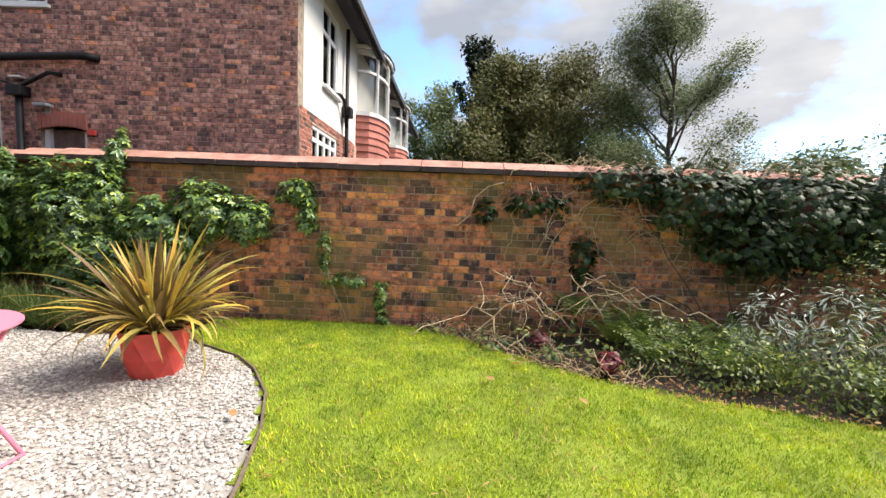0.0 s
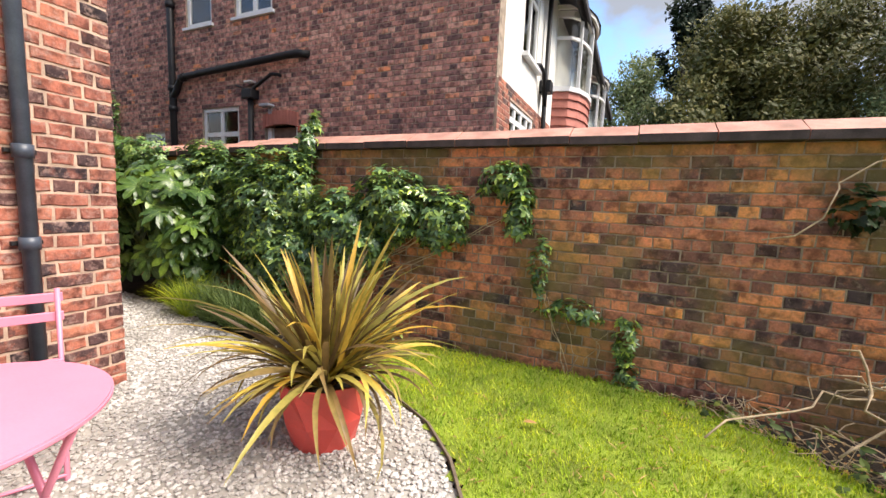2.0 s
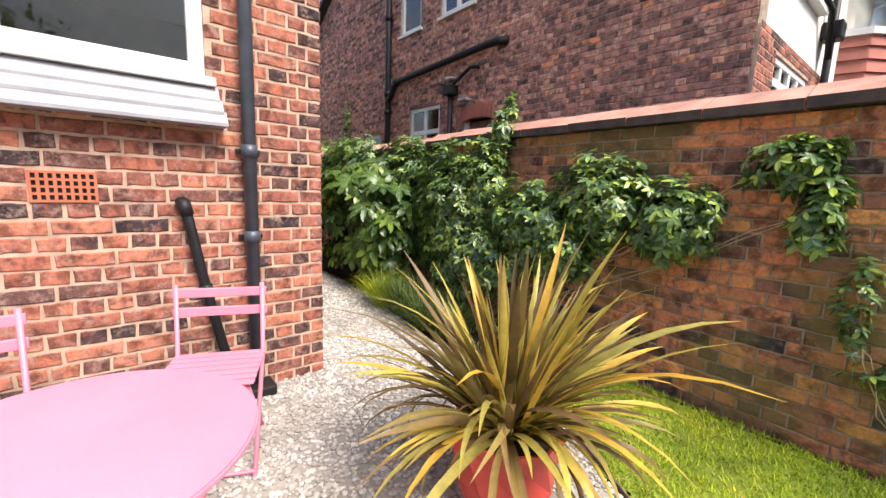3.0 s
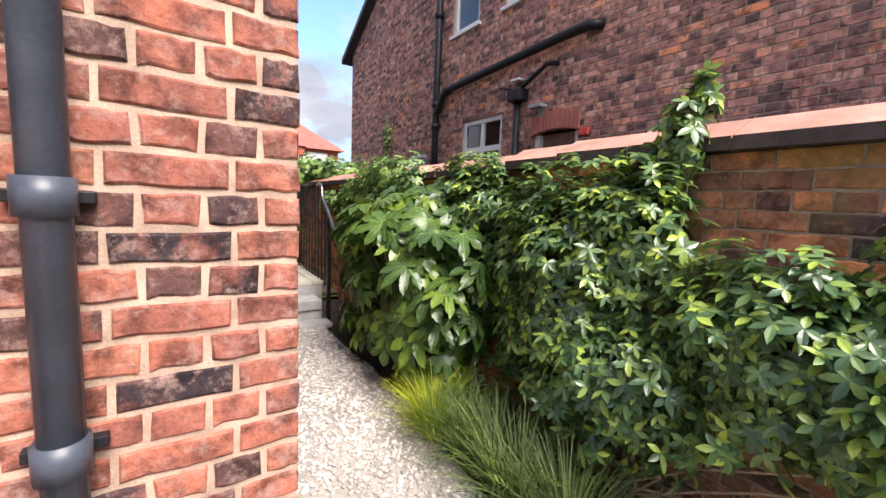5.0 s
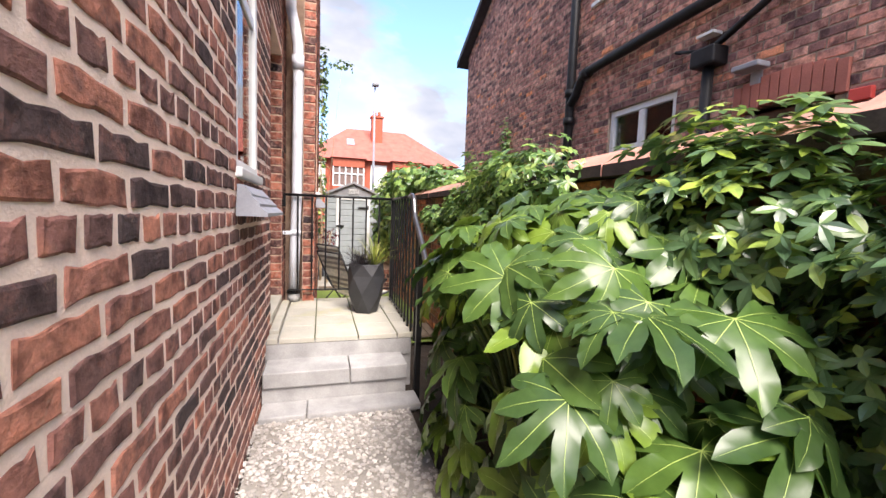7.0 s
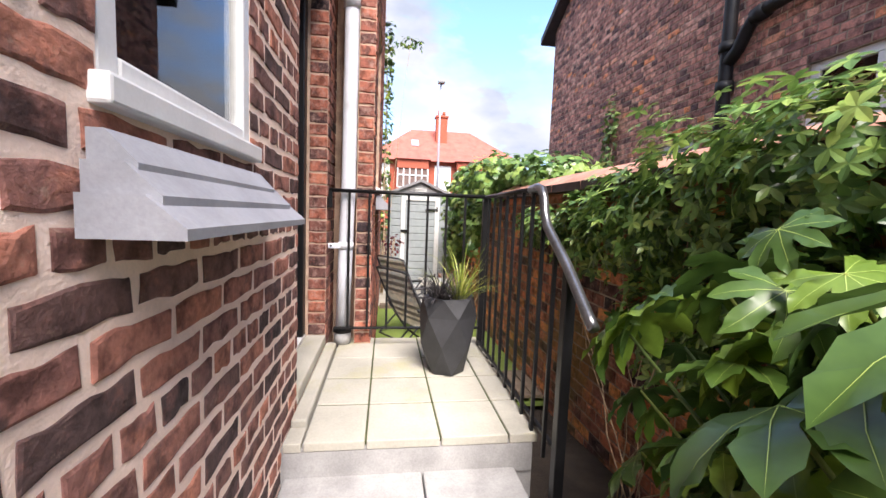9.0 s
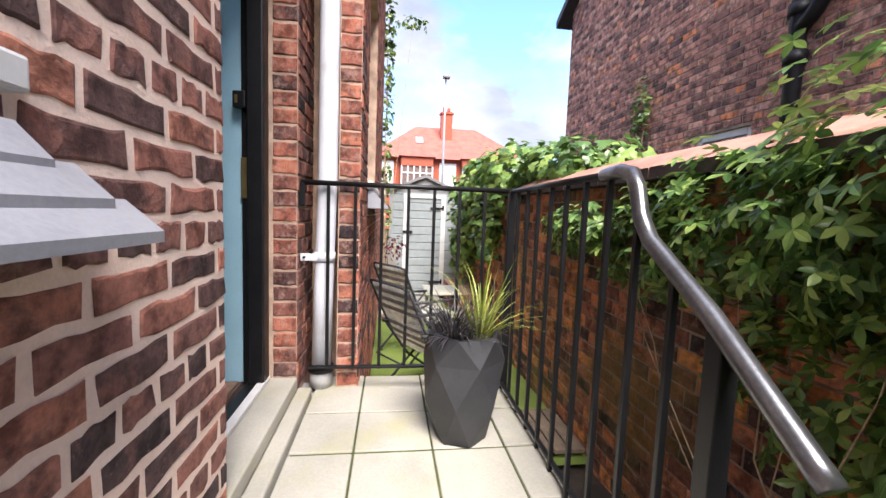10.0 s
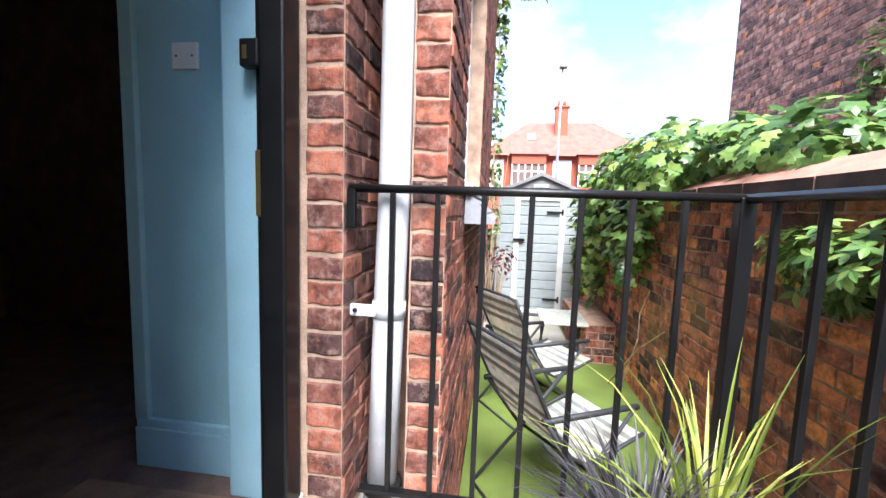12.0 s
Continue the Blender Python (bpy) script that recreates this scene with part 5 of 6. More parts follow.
for k, (x, y, r) in enumerate(((1.37, 3.33, 0.11), (0.90, 3.88, 0.08))):
    shrub("burgundy_heuchera", (x, y, 0.0), "small burgundy leaved heuchera in the border", "border plant", [((x, y, 0.10), (r, r, 0.09))], 3200, IVY, BURGUNDY, 86 + 100 * k, size=(0.6, 1.1))
tuft("border_grass", (3.6, 2.75, 0.0), 240, 0.5, 0.008, DARK_GRASS, "arching green grass at the border edge", "ornamental grass", (0.1, 0.9), (0.5, 1.5), 0.12, 87)
for k, (x, y, L) in enumerate(((2.01, 4.33, 0.5), (2.92, 4.07, 0.5), (2.05, 4.15, 0.6), (2.55, 3.75, 0.45), (1.85, 3.6, 0.5), (2.35, 3.35, 0.5), (2.75, 3.3, 0.5), (3.2, 2.9, 0.45))):
    fern((x, y, 0.0), 171 + k, 11, L)
shrub("border_plants", (0.5, 3.95, 0.0), "fresh green seedlings along the lawn edge", "border plant",
      [((-0.2, 4.28, 0.04), (0.3, 0.1, 0.07)), ((0.45, 3.82, 0.05), (0.3, 0.14, 0.08)), ((0.95, 3.6, 0.06), (0.3, 0.16, 0.09)), ((1.35, 3.45, 0.07), (0.25, 0.15, 0.1))], 800, IVY, BORDER_LEAF, 88, size=(0.4, 0.9), stems=4, stem_r=0.003)
rnd = random.Random(91)
pl = []
while len(pl) < 700:
    x = rnd.uniform(-0.9, 3.2)
    y = border_y(x) + abs(rnd.gauss(0.1, 0.32)) - 0.1 * rnd.random()
    if y < 4.44:
        pl.append((Vector((x, y, 0.015 + rnd.random() * 0.03)), (0, 0, 1)))
e = root("leaf_litter", (1.0, 4.0, 0.0), "brown fallen leaves in the border", "dead leaves", kind="stuff")
scatter("litter", pl, SIMPLE, DEAD, e, 92, (0.3, 0.75))
for x, y, a in ((0.95, 2.62, 0.3), (-0.55, 1.55, 1.0), (-1.2, 3.55, 2.0), (0.3, 3.0, 4.0), (-1.25, 2.25, 0.6), (0.62, 3.35, 2.5)):
    V, F = simple_leaf(0.085, 0.6)
    o = tagged(mesh_ob("fallen_leaf", V, F, DEAD), "brown curled fallen leaf on the lawn", "leaf", "fallen leaves")
    o.matrix_basis = pose(x, y, 0.055, 12, 8, math.degrees(a))

# ---- neighbour's house ----
NX0, NX1, NY, NE = -14.3, -2.63, 6.74, 5.7


def gable_z(x):
    return NE + 0.55 * (5.7 - abs(x + 8.3))


N_WINS = [(-8.72, -7.67, 1.85, 2.92), (-9.14, -8.38, 4.49, 5.75), (-7.74, -6.79, 4.49, 5.75), (-10.7, -9.95, 1.5, 2.5), (-7.0, -6.2, 0.1, 2.56)]
nside = tagged(slab_with_holes("wall_neighbour", "y", NY, 0.25, NX0, NX1, -0.1, NE, N_WINS + [], MORTAR_DARK), "tall brown brick side wall of the neighbouring house", "wall", kind="structure")
mesh_ob("gable", [(NX0, NY, NE), (NX1, NY, NE), (-8.3, NY, gable_z(-8.3)), (NX0, NY + 0.25, NE), (NX1, NY + 0.25, NE), (-8.3, NY + 0.25, gable_z(-8.3))],
        [(0, 1, 2), (5, 4, 3), (1, 4, 5, 2), (0, 2, 5, 3)], MORTAR_DARK, nside)
lay_bricks(nside, "y", NY, -1, NX0, NX1, 1.5, 8.4, N_WINS + [(-7.02, -6.18, 2.5, 2.74)], NEIGHBOUR_BRICK, near=(-8.0, -4.6, 1.9, 3.4), gable=gable_z, seed=17, bond=2, limit=280)
NF = [(7.35, 8.9, 1.9, 2.85), (8.0, 9.0, 3.75, 5.3)]
nfront = tagged(slab_with_holes("wall_neighbour_front", "x", NX1 - 0.001, -0.25, NY + 0.25, 22.0, -0.1, NE, NF, RENDER), "cream rendered front of the neighbouring house", "wall", kind="structure")
plinth = slab_with_holes("brick_plinth", "x", NX1 + 0.03, -0.03, NY, 22.0, -0.1, 3.0, [NF[0]], MORTAR, nfront)
lay_bricks(nfront, "x", NX1 + 0.03, 1, NY, 10.4, 1.3, 3.0, [NF[0]], HOUSE_BRICK, seed=18)
tagged(boxes("wall_neighbour_back", [((NX0, NY + 0.25, -0.1), (NX0 + 0.25, 22.0, NE)), ((NX0 + 0.25, 21.75, -0.1), (NX1 - 0.25, 22.0, NE)), ((-12, NY + 1.2, 0), (NX1 - 0.6, NY + 1.3, NE))], DARK_IN),
       "plain walls that close the neighbouring house", "wall", kind="structure")
NR = gable_z(-8.3)
e = root("roof_neighbour", (-8.3, 14, NE), "dark slate roof of the neighbouring house", "roof", kind="structure")
for s in (-1, 1):
    xe, ze = -8.3 + s * 6.3, NE - 0.33
    V = [(-8.3, NY - 0.22, NR + 0.06), (xe, NY - 0.22, ze), (xe, 22.2, ze), (-8.3, 22.2, NR + 0.06)]
    V += [(x, y, z + 0.14) for x, y, z in V]
    mesh_ob("slope", V, [(0, 1, 2, 3), (7, 6, 5, 4), (0, 4, 5, 1), (1, 5, 6, 2), (2, 6, 7, 3), (3, 7, 4, 0)], ROOF_DARK, e)
tubes("gutter", [([(NX1 + 0.5, NY - 0.2, NE - 0.3), (NX1 + 0.5, 22, NE - 0.3)], 0.06)], BLACK_PIPE, e)
for i, (w, c, rws) in enumerate(((N_WINS[0], 2, (2.42,)), (N_WINS[1], 1, ()), (N_WINS[2], 2, (5.3,)), (N_WINS[3], 1, ()))):
    e = root("window_%d" % (4 + i), ((w[0] + w[1]) / 2, NY, w[2]), "white framed window in old brown brick wall", "window", kind="structure")
    window(e, "y", NY, -1, *w, cols=c, rows=rws, fw=0.075, inset=0.03)
    # pale sheet added behind the glass so that the panes look greyish
    boxes("pane_backing", [((w[0] + 0.02, NY + 0.14, w[2] + 0.02), (w[1] - 0.02, NY + 0.15, w[3] - 0.02))], PANE_BACKING, e)
    boxes("sill", [((w[0] - 0.06, NY - 0.05, w[2] - 0.06), (w[1] + 0.06, NY + 0.06, w[2] - 0.003))], WHITE, e, 0.008)
for i, (w, c, rws) in enumerate(((NF[0], 4, (2.6,)), (NF[1], 2, (4.8,)))):
    e = root("window_%d" % (8 + i), (NX1, (w[0] + w[1]) / 2, w[2]), "white framed window in the front of the neighbouring house", "window", kind="structure")
    window(e, "x", NX1 + (0.03 if i == 0 else 0), 1, *w, cols=c, rows=rws, fw=0.07, inset=0.02)
    boxes("sill", [((NX1 - 0.02, w[0] - 0.06, w[2] - 0.07), (NX1 + 0.1, w[1] + 0.06, w[2] - 0.003))], WHITE, e, 0.008)
# segmental red arch over the side door
e = root("door_arch", (-6.6, NY, 2.5), "red brick segmental arch over a side door", "arch", kind="structure")
for k in range(11):
    u0 = -7.02 + 0.84 * k / 11
    um = u0 + 0.038 + 6.6
    zz = 2.56 - 0.35 * um * um
    boxes("arch_brick", [((u0 + 0.004, NY - 0.035, zz - 0.02), (u0 + 0.073, NY + 0.03, zz + 0.22))], RED_TILE, e, 0.004)
e = root("door_2", (-6.6, NY, 0.1), "dark side door of the neighbouring house", "door", kind="structure")
boxes("panel", [((-6.98, NY + 0.12, 0.1), (-6.22, NY + 0.16, 2.5))], DARK_IN, e)
boxes("frame", [((-6.999, NY + 0.06, 0.1), (-6.90, NY + 0.14, 2.5)), ((-6.30, NY + 0.06, 0.1), (-6.201, NY + 0.14, 2.5))], WHITE, e, 0.006)
e = root("alarm_box", (-6.1, NY, 2.4), "small red box fixed to the brick wall", "box")
boxes("body", [((-6.16, NY - 0.05, 2.40), (-6.03, NY - 0.004, 2.49))], RED_POT, e, 0.008)
# soil stack and waste pipes
e = root("soil_stack", (-9.5, NY - 0.1, 0.0), "black cast iron soil stack with side branch", "drainpipe")
tubes("pipe", [([(-9.5, NY - 0.09, -0.02), (-9.5, NY - 0.09, 7.2)], 0.065)], BLACK_PIPE, e, 14)
tubes("branch", [([(-9.5, NY - 0.09, 3.18), (-9.36, NY - 0.1, 3.28), (-9.28, NY - 0.1, 3.42), (-9.2, NY - 0.1, 3.52), (-9.0, NY - 0.1, 3.55), (-6.3, NY - 0.1, 3.66), (-6.08, NY - 0.09, 3.66), (-5.95, NY + 0.02, 3.66)], 0.062)], BLACK_PIPE, e, 12)
each_tube("collar", [([(-9.5, NY - 0.09, z), (-9.5, NY - 0.09, z + 0.1)], 0.085) for z in (2.9, 3.3, 4.9)] + [([(-9.2, NY - 0.1, 3.52), (-9.08, NY - 0.1, 3.54)], 0.078)], BLACK_PIPE, e, 14)
e = root("rain_hopper", (-7.25, NY - 0.1, 3.0), "black rainwater hopper with small feeder pipes", "hopper")
boxes("box", [((-7.37, NY - 0.2, 2.99), (-7.12, NY - 0.005, 3.16))], BLACK_PIPE, e, 0.02)
tubes("pipe", [([(-7.25, NY - 0.09, -0.02), (-7.25, NY - 0.09, 3.02)], 0.05), ([(-7.22, NY - 0.1, 3.15), (-6.72, NY - 0.1, 3.38), (-6.62, NY - 0.05, 3.38), (-6.6, NY + 0.02, 3.37)], 0.032),
               ([(-7.3, NY - 0.1, 3.16), (-7.65, NY - 0.08, 3.27), (-7.66, NY + 0.02, 3.28)], 0.016)], BLACK_PIPE, e, 12)
boxes("vent_flap", [((-7.38, NY - 0.13, 3.29), (-7.2, NY - 0.01, 3.32))], WHITE, e, 0.004)
e = root("wall_lamp", (-6.85, NY - 0.08, 2.8), "small grey outdoor flood lamp on the brick wall", "lamp")
boxes("body", [((-6.95, NY - 0.18, 2.83), (-6.72, NY - 0.03, 2.88)), ((-6.88, NY - 0.04, 2.72), (-6.79, NY - 0.004, 2.84))], LEAD, e, 0.012)
e = root("rain_pipe", (-2.5, 9.43, 0.0), "black rainwater pipe on the cream front", "drainpipe")
tubes("pipe", [([(NX1 + 0.1, 9.43, -0.02), (NX1 + 0.1, 9.43, 5.4)], 0.045), ([(NX1 + 0.1, 9.43, 3.2), (NX1 + 0.12, 9.1, 3.75), (NX1 + 0.1, 8.85, 3.8), (NX1 - 0.05, 8.8, 3.8)], 0.04)], BLACK_PIPE, e, 10)
boxes("hopper", [((NX1 + 0.005, 9.3, 3.45), (NX1 + 0.22, 9.56, 3.68))], BLACK_PIPE, e, 0.02)


def bay(y0, y1):
    """Curved two-storey bay: hung red tiles below, white windows above."""
    c, n = (y0 + y1) / 2, 8
    e = root("bay_window", (NX1, c, 0.0), "curved bay with white windows and red hung tiles", "bay window")

    def arc(k, o=0.0):
        a = math.pi * k / n
        return (NX1 + (0.62 + o) * math.sin(a) ** 0.7, c - (y1 - y0 + 2 * o) / 2 * math.cos(a))
    rows_z = [1.0 + 0.19 * i for i in range(15)]
    V, F = [], []
    for z in rows_z:
        for o, zz in ((0.05, z), (0.012, z + 0.188)):
            V += [(*arc(k, o), zz) for k in range(n + 1)]
    for r in range(2 * len(rows_z) - 1):
        for k in range(n):
            a = r * (n + 1) + k
            F.append((a, a + 1, a + n + 2, a + n + 1))
    mesh_ob("hung_tiles", V, F, RED_TILE, e)

    def band(name, z0, z1, o, mat):
        V = [(*arc(k, o), z) for z in (z0, z1) for k in range(n + 1)]
        V += [(*arc(k, o - 0.06), z) for z in (z0, z1) for k in range(n + 1)]
        m = n + 1
        F = []
        for k in range(n):
            F += [(k, k + 1, m + k + 1, m + k), (m + k, m + k + 1, 3 * m + k + 1, 3 * m + k), (k + 1, k, 2 * m + k, 2 * m + k + 1)]
        return mesh_ob(name, V, F, mat, e)
    band("sill", 3.82, 3.92, 0.07, WHITE)
    band("transom", 4.92, 4.98, 0.02, WHITE)
    band("head", 5.38, 5.50, 0.03, WHITE)
    band("fascia", 5.50, 5.58, 0.12, RENDER)
    g = band("glass_pane", 3.92, 5.38, -0.02, GLASS)
    g.visible_shadow = False
    posts = []
    for k in (0, 2, 4, 6, 8):
        x, y = arc(k, 0.02)
        posts.append(((x - 0.06, y - 0.05, 3.92), (x + 0.01, y + 0.05, 5.38)))
    each_box("mullion", posts, WHITE, e, 0.006)
    V = [(*arc(k, 0.16), 5.58) for k in range(n + 1)] + [(NX1, c, 5.75)]
    mesh_ob("roof", V, [(k, k + 1, n + 1) for k in range(n)] + [tuple(range(n + 1))[::-1]], ROOF_DARK, e)


bay(10.7, 13.1)
bay(15.6, 18.0)


# ---- trees ----
def tree(name, at, h, crown, mat, leaves, label, seed, trunk=0.22, airy=0.0, leaf=0.22):
    rnd = random.Random(seed)
    e = root(name, at, label, "tree")
    x, y, z = at
    paths, clumps = [], []
    top = Vector((x, y, z + h))
    paths.append((wander((x, y, z - 0.1), (x, y, z + h * 0.8), rnd, 0.15, 8), [trunk * (1 - 0.11 * i) for i in range(9)]))
    for k in range(26):
        t = rnd.uniform(0.28, 0.95)
        az = rnd.uniform(0, 6.283)
        r = crown * math.sin(math.pi * min(0.97, 0.16 + 0.78 * t)) ** 0.8 * rnd.uniform(0.6, 1.12)
        tip = Vector((x + r * math.cos(az), y + r * math.sin(az), z + h * (t + 0.05 * rnd.random())))
        base = Vector((x, y, z + h * max(0.12, t - 0.25)))
        br = wander(base, tip, rnd, 0.25, 6, -0.3)
        paths.append((br, [trunk * 0.36 * (1 - 0.15 * i) for i in range(7)]))
        for j in (3, 4, 5, 6):
            clumps.append((br[j], crown * rnd.uniform(0.16, 0.34)))
    for k in range(10):
        clumps.append((top - Vector((rnd.uniform(-0.2, 0.2) * crown, rnd.uniform(-0.2, 0.2) * crown, rnd.uniform(0.02, 0.2) * h)), crown * 0.22))
    tagged(tubes("branches", paths, BARK, e, 6), kind="stuff")
    V, F = [], []
    per = leaves // len(clumps)
    for c, r in clumps:
        for _ in range(per):
            d = Vector((rnd.gauss(0, 1), rnd.gauss(0, 1), rnd.gauss(0, 0.8)))
            if d.length > 1.9:
                d *= 0.4
            p = c + d * r * 0.6
            a = Vector((rnd.uniform(-1, 1), rnd.uniform(-1, 1), rnd.uniform(-1, 1))).normalized()
            b = a.orthogonal().normalized()
            s = leaf * rnd.uniform(0.5, 1.2)
            o = len(V)
            V += [p, p + a * s * 0.5 + b * s * 0.3, p + a * s, p + a * s * 0.5 - b * s * 0.3]
            F.append((o, o + 1, o + 2, o + 3))
    tagged(mesh_ob("leaves", V, F, mat, e), kind="stuff")
    return e


tree("tree", (3.4, 29, 0), 12.2, 5.2, TREE_OLIVE, 46000, "broad olive-brown autumn tree beyond the wall", 101, leaf=0.28)
tree("tree", (8.6, 31, 0), 12.8, 5.2, TREE_OLIVE, 42000, "broad olive-green tree beyond the wall", 102, leaf=0.28)
tree("tree", (-1.2, 30, 0), 10.5, 3.6, TREE_GREEN, 16000, "thin-leaved grey-green tree beyond the wall", 103, leaf=0.22)
tree("tree", (12.4, 24, 0), 13.9, 4.3, TREE_GREEN, 80000, "tall airy willow-like tree with gaps in its crown", 104, trunk=0.22, leaf=0.16)
tree("conifer", (1.6, 36, 0), 16.2, 2.4, TREE_DARK, 12000, "dark pointed conifer behind the other trees", 105, leaf=0.4)
tree("tree", (24, 20, 0), 7.2, 3.6, BORDER_LEAF, 6000, "yellow-green garden tree beyond the wall", 106, leaf=0.28)
tree("tree", (16, 18, 0), 4.3, 3.4, TREE_GREEN, 8000, "low green tree line beyond the wall", 107, leaf=0.25)
tree("tree", (6, 26, 0), 6.5, 4.0, TREE_OLIVE, 9000, "low shady undergrowth tree beyond the wall", 108, leaf=0.3)
tree("tree", (-6, -14, 0), 9.0, 4.5, TREE_GREEN, 7000, "garden tree behind the lawn", 109, leaf=0.35)
tree("tree", (15, -3, 0), 7.0, 4.2, TREE_GREEN, 9000, "garden tree beyond the lawn", 111, leaf=0.35)
tree("tree", (16, 4.5, 0), 6.0, 3.6, TREE_OLIVE, 9000, "garden tree at the lawn corner", 112, leaf=0.35)
tree("tree", (9, -8, 0), 8.0, 4.0, TREE_GREEN, 7000, "garden tree at the lawn's end", 110, leaf=0.35)

# ---- shed ----
SX, SY0, SY1, SB = -13.2, 3.22, 4.42, 0.06
shed = root("garden_shed", (SX - 0.5, 3.8, SB), "small grey-green plastic shed with pale trim", "shed")
SC, SE, SA = (SY0 + SY1) / 2, 1.86, 2.1
boards = []
z = SB
while z < SE - 0.02:
    boards.append(((SX - 0.04, SY0 + 0.05, z + 0.004), (SX, SY1 - 0.05, min(z + 0.13, SE))))
    z += 0.134
boxes("cladding", boards, SHED_GREY, shed, 0.008)
boxes("body", [((SX - 1.0, SY0 + 0.03, SB), (SX - 0.03, SY1 - 0.03, SE))], SHED_GREY, shed)
each_box("corner_post", [((SX - 0.06, SY0, SB), (SX + 0.012, SY0 + 0.06, SE)), ((SX - 0.06, SY1 - 0.06, SB), (SX + 0.012, SY1, SE))], SHED_GREY, shed, 0.006)
each_box("door_trim", [((SX - 0.02, SC - 0.36, SB + 0.04), (SX + 0.022, SC - 0.28, SE - 0.04)), ((SX - 0.02, SC + 0.28, SB + 0.04), (SX + 0.022, SC + 0.36, SE - 0.04)),
                    ((SX - 0.02, SC - 0.28, SE - 0.11), (SX + 0.02, SC + 0.28, SE - 0.04)), ((SX - 0.02, SC - 0.28, SB + 0.04), (SX + 0.02, SC + 0.28, SB + 0.10))], SHED_PALE, shed, 0.005)
each_box("hinge", [((SX, SC + 0.10, SE - 0.28), (SX + 0.035, SC + 0.33, SE - 0.255)), ((SX, SC + 0.10, SB + 0.25), (SX + 0.035, SC + 0.33, SB + 0.275)), ((SX, SC - 0.36, 1.16), (SX + 0.05, SC - 0.2, 1.2)),
                ((SX, SC + 0.30, SE - 0.31), (SX + 0.035, SC + 0.33, SE - 0.22)), ((SX, SC + 0.30, SB + 0.22), (SX + 0.035, SC + 0.33, SB + 0.31))], BLACK_IRON, shed, 0.003)
V = [(SX + 0.06, SY0 - 0.06, SE - 0.04), (SX + 0.06, SC, SA), (SX + 0.06, SY1 + 0.06, SE - 0.04), (SX - 1.1, SY0 - 0.06, SE - 0.04), (SX - 1.1, SC, SA), (SX - 1.1, SY1 + 0.06, SE - 0.04)]
V += [(x, y, q + 0.05) for x, y, q in V]
mesh_ob("roof", V, [(6, 9, 10, 7), (7, 10, 11, 8), (0, 1, 4, 3), (1, 2, 5, 4), (0, 6, 7, 1), (1, 7, 8, 2), (0, 3, 9, 6), (2, 8, 11, 5), (3, 4, 10, 9), (4, 5, 11, 10)], SHED_ROOF, shed)
mesh_ob("gable", [(SX + 0.004, SY0, SE - 0.01), (SX + 0.004, SY1, SE - 0.01), (SX + 0.004, SC, SA - 0.01), (SX - 0.03, SY0, SE - 0.01), (SX - 0.03, SY1, SE - 0.01), (SX - 0.03, SC, SA - 0.01)],
        [(0, 1, 2), (5, 4, 3), (0, 3, 4, 1)], SHED_ROOF, shed)
boxes("vent", [((SX + 0.005, SC - 0.11, SE + 0.03 + 0.025 * k), (SX + 0.025, SC + 0.11, SE + 0.043 + 0.025 * k)) for k in range(4)], SHED_PALE, shed, 0.002)


# ---- yard furniture ----
def sun_lounger():
    e = root("reclining_chair", (0, 0, 0), "reclining garden chair with grey and white striped canvas", "chair", "reclining chairs in the yard")
    # canvas runs from the high back (+x side is the back) down to the seat
    prof = [(0.42, 0.98), (0.36, 0.84), (0.29, 0.70), (0.21, 0.55), (0.12, 0.42), (0.02, 0.36), (-0.12, 0.37), (-0.26, 0.41), (-0.38, 0.44)]
    pts = []
    for (x0, z0), (x1, z1) in zip(prof, prof[1:]):
        for k in range(4):
            t = k / 4
            pts.append((x0 + (x1 - x0) * t, z0 + (z1 - z0) * t))
    pts.append(prof[-1])
    V, F = [], []
    for x, z in pts:
        V += [(x, -0.25, z), (x, 0.25, z), (x - 0.006, 0.25, z - 0.006), (x - 0.006, -0.25, z - 0.006)]
    for i in range(len(pts) - 1):
        for k in range(4):
            F.append((4 * i + k, 4 * i + (k + 1) % 4, 4 * i + 4 + (k + 1) % 4, 4 * i + 4 + k))
    ob = mesh_ob("canvas", V, F, [CANVAS, CANVAS_GREY], e)
    for p in ob.data.polygons:
        p.material_index = 1 if (p.index // 4) % 4 in (1,) or (p.index // 4) % 8 == 3 else 0
    fr = []
    for s in (-0.27, 0.27):
        fr.append(([(x, s, z + 0.005) for x, z in prof], 0.011))
        fr.append(([(0.36, s, 0.0), (-0.05, s, 0.35), (-0.30, s, 0.60)], 0.011))
        fr.append(([(-0.36, s, 0.0), (0.05, s, 0.32), (0.27, s, 0.62)], 0.011))
        fr.append(([(0.30, s, 0.64), (-0.32, s, 0.61)], 0.016))
    fr += [([(0.42, -0.27, 0.985), (0.44, -0.2, 1.0), (0.44, 0.2, 1.0), (0.42, 0.27, 0.985)], 0.011), ([(0.36, -0.27, 0.01), (0.36, 0.27, 0.01)], 0.009), ([(-0.36, -0.27, 0.01), (-0.36, 0.27, 0.01)], 0.009)]
    tubes("frame", fr, GREY_POT, e, 8)
    return e


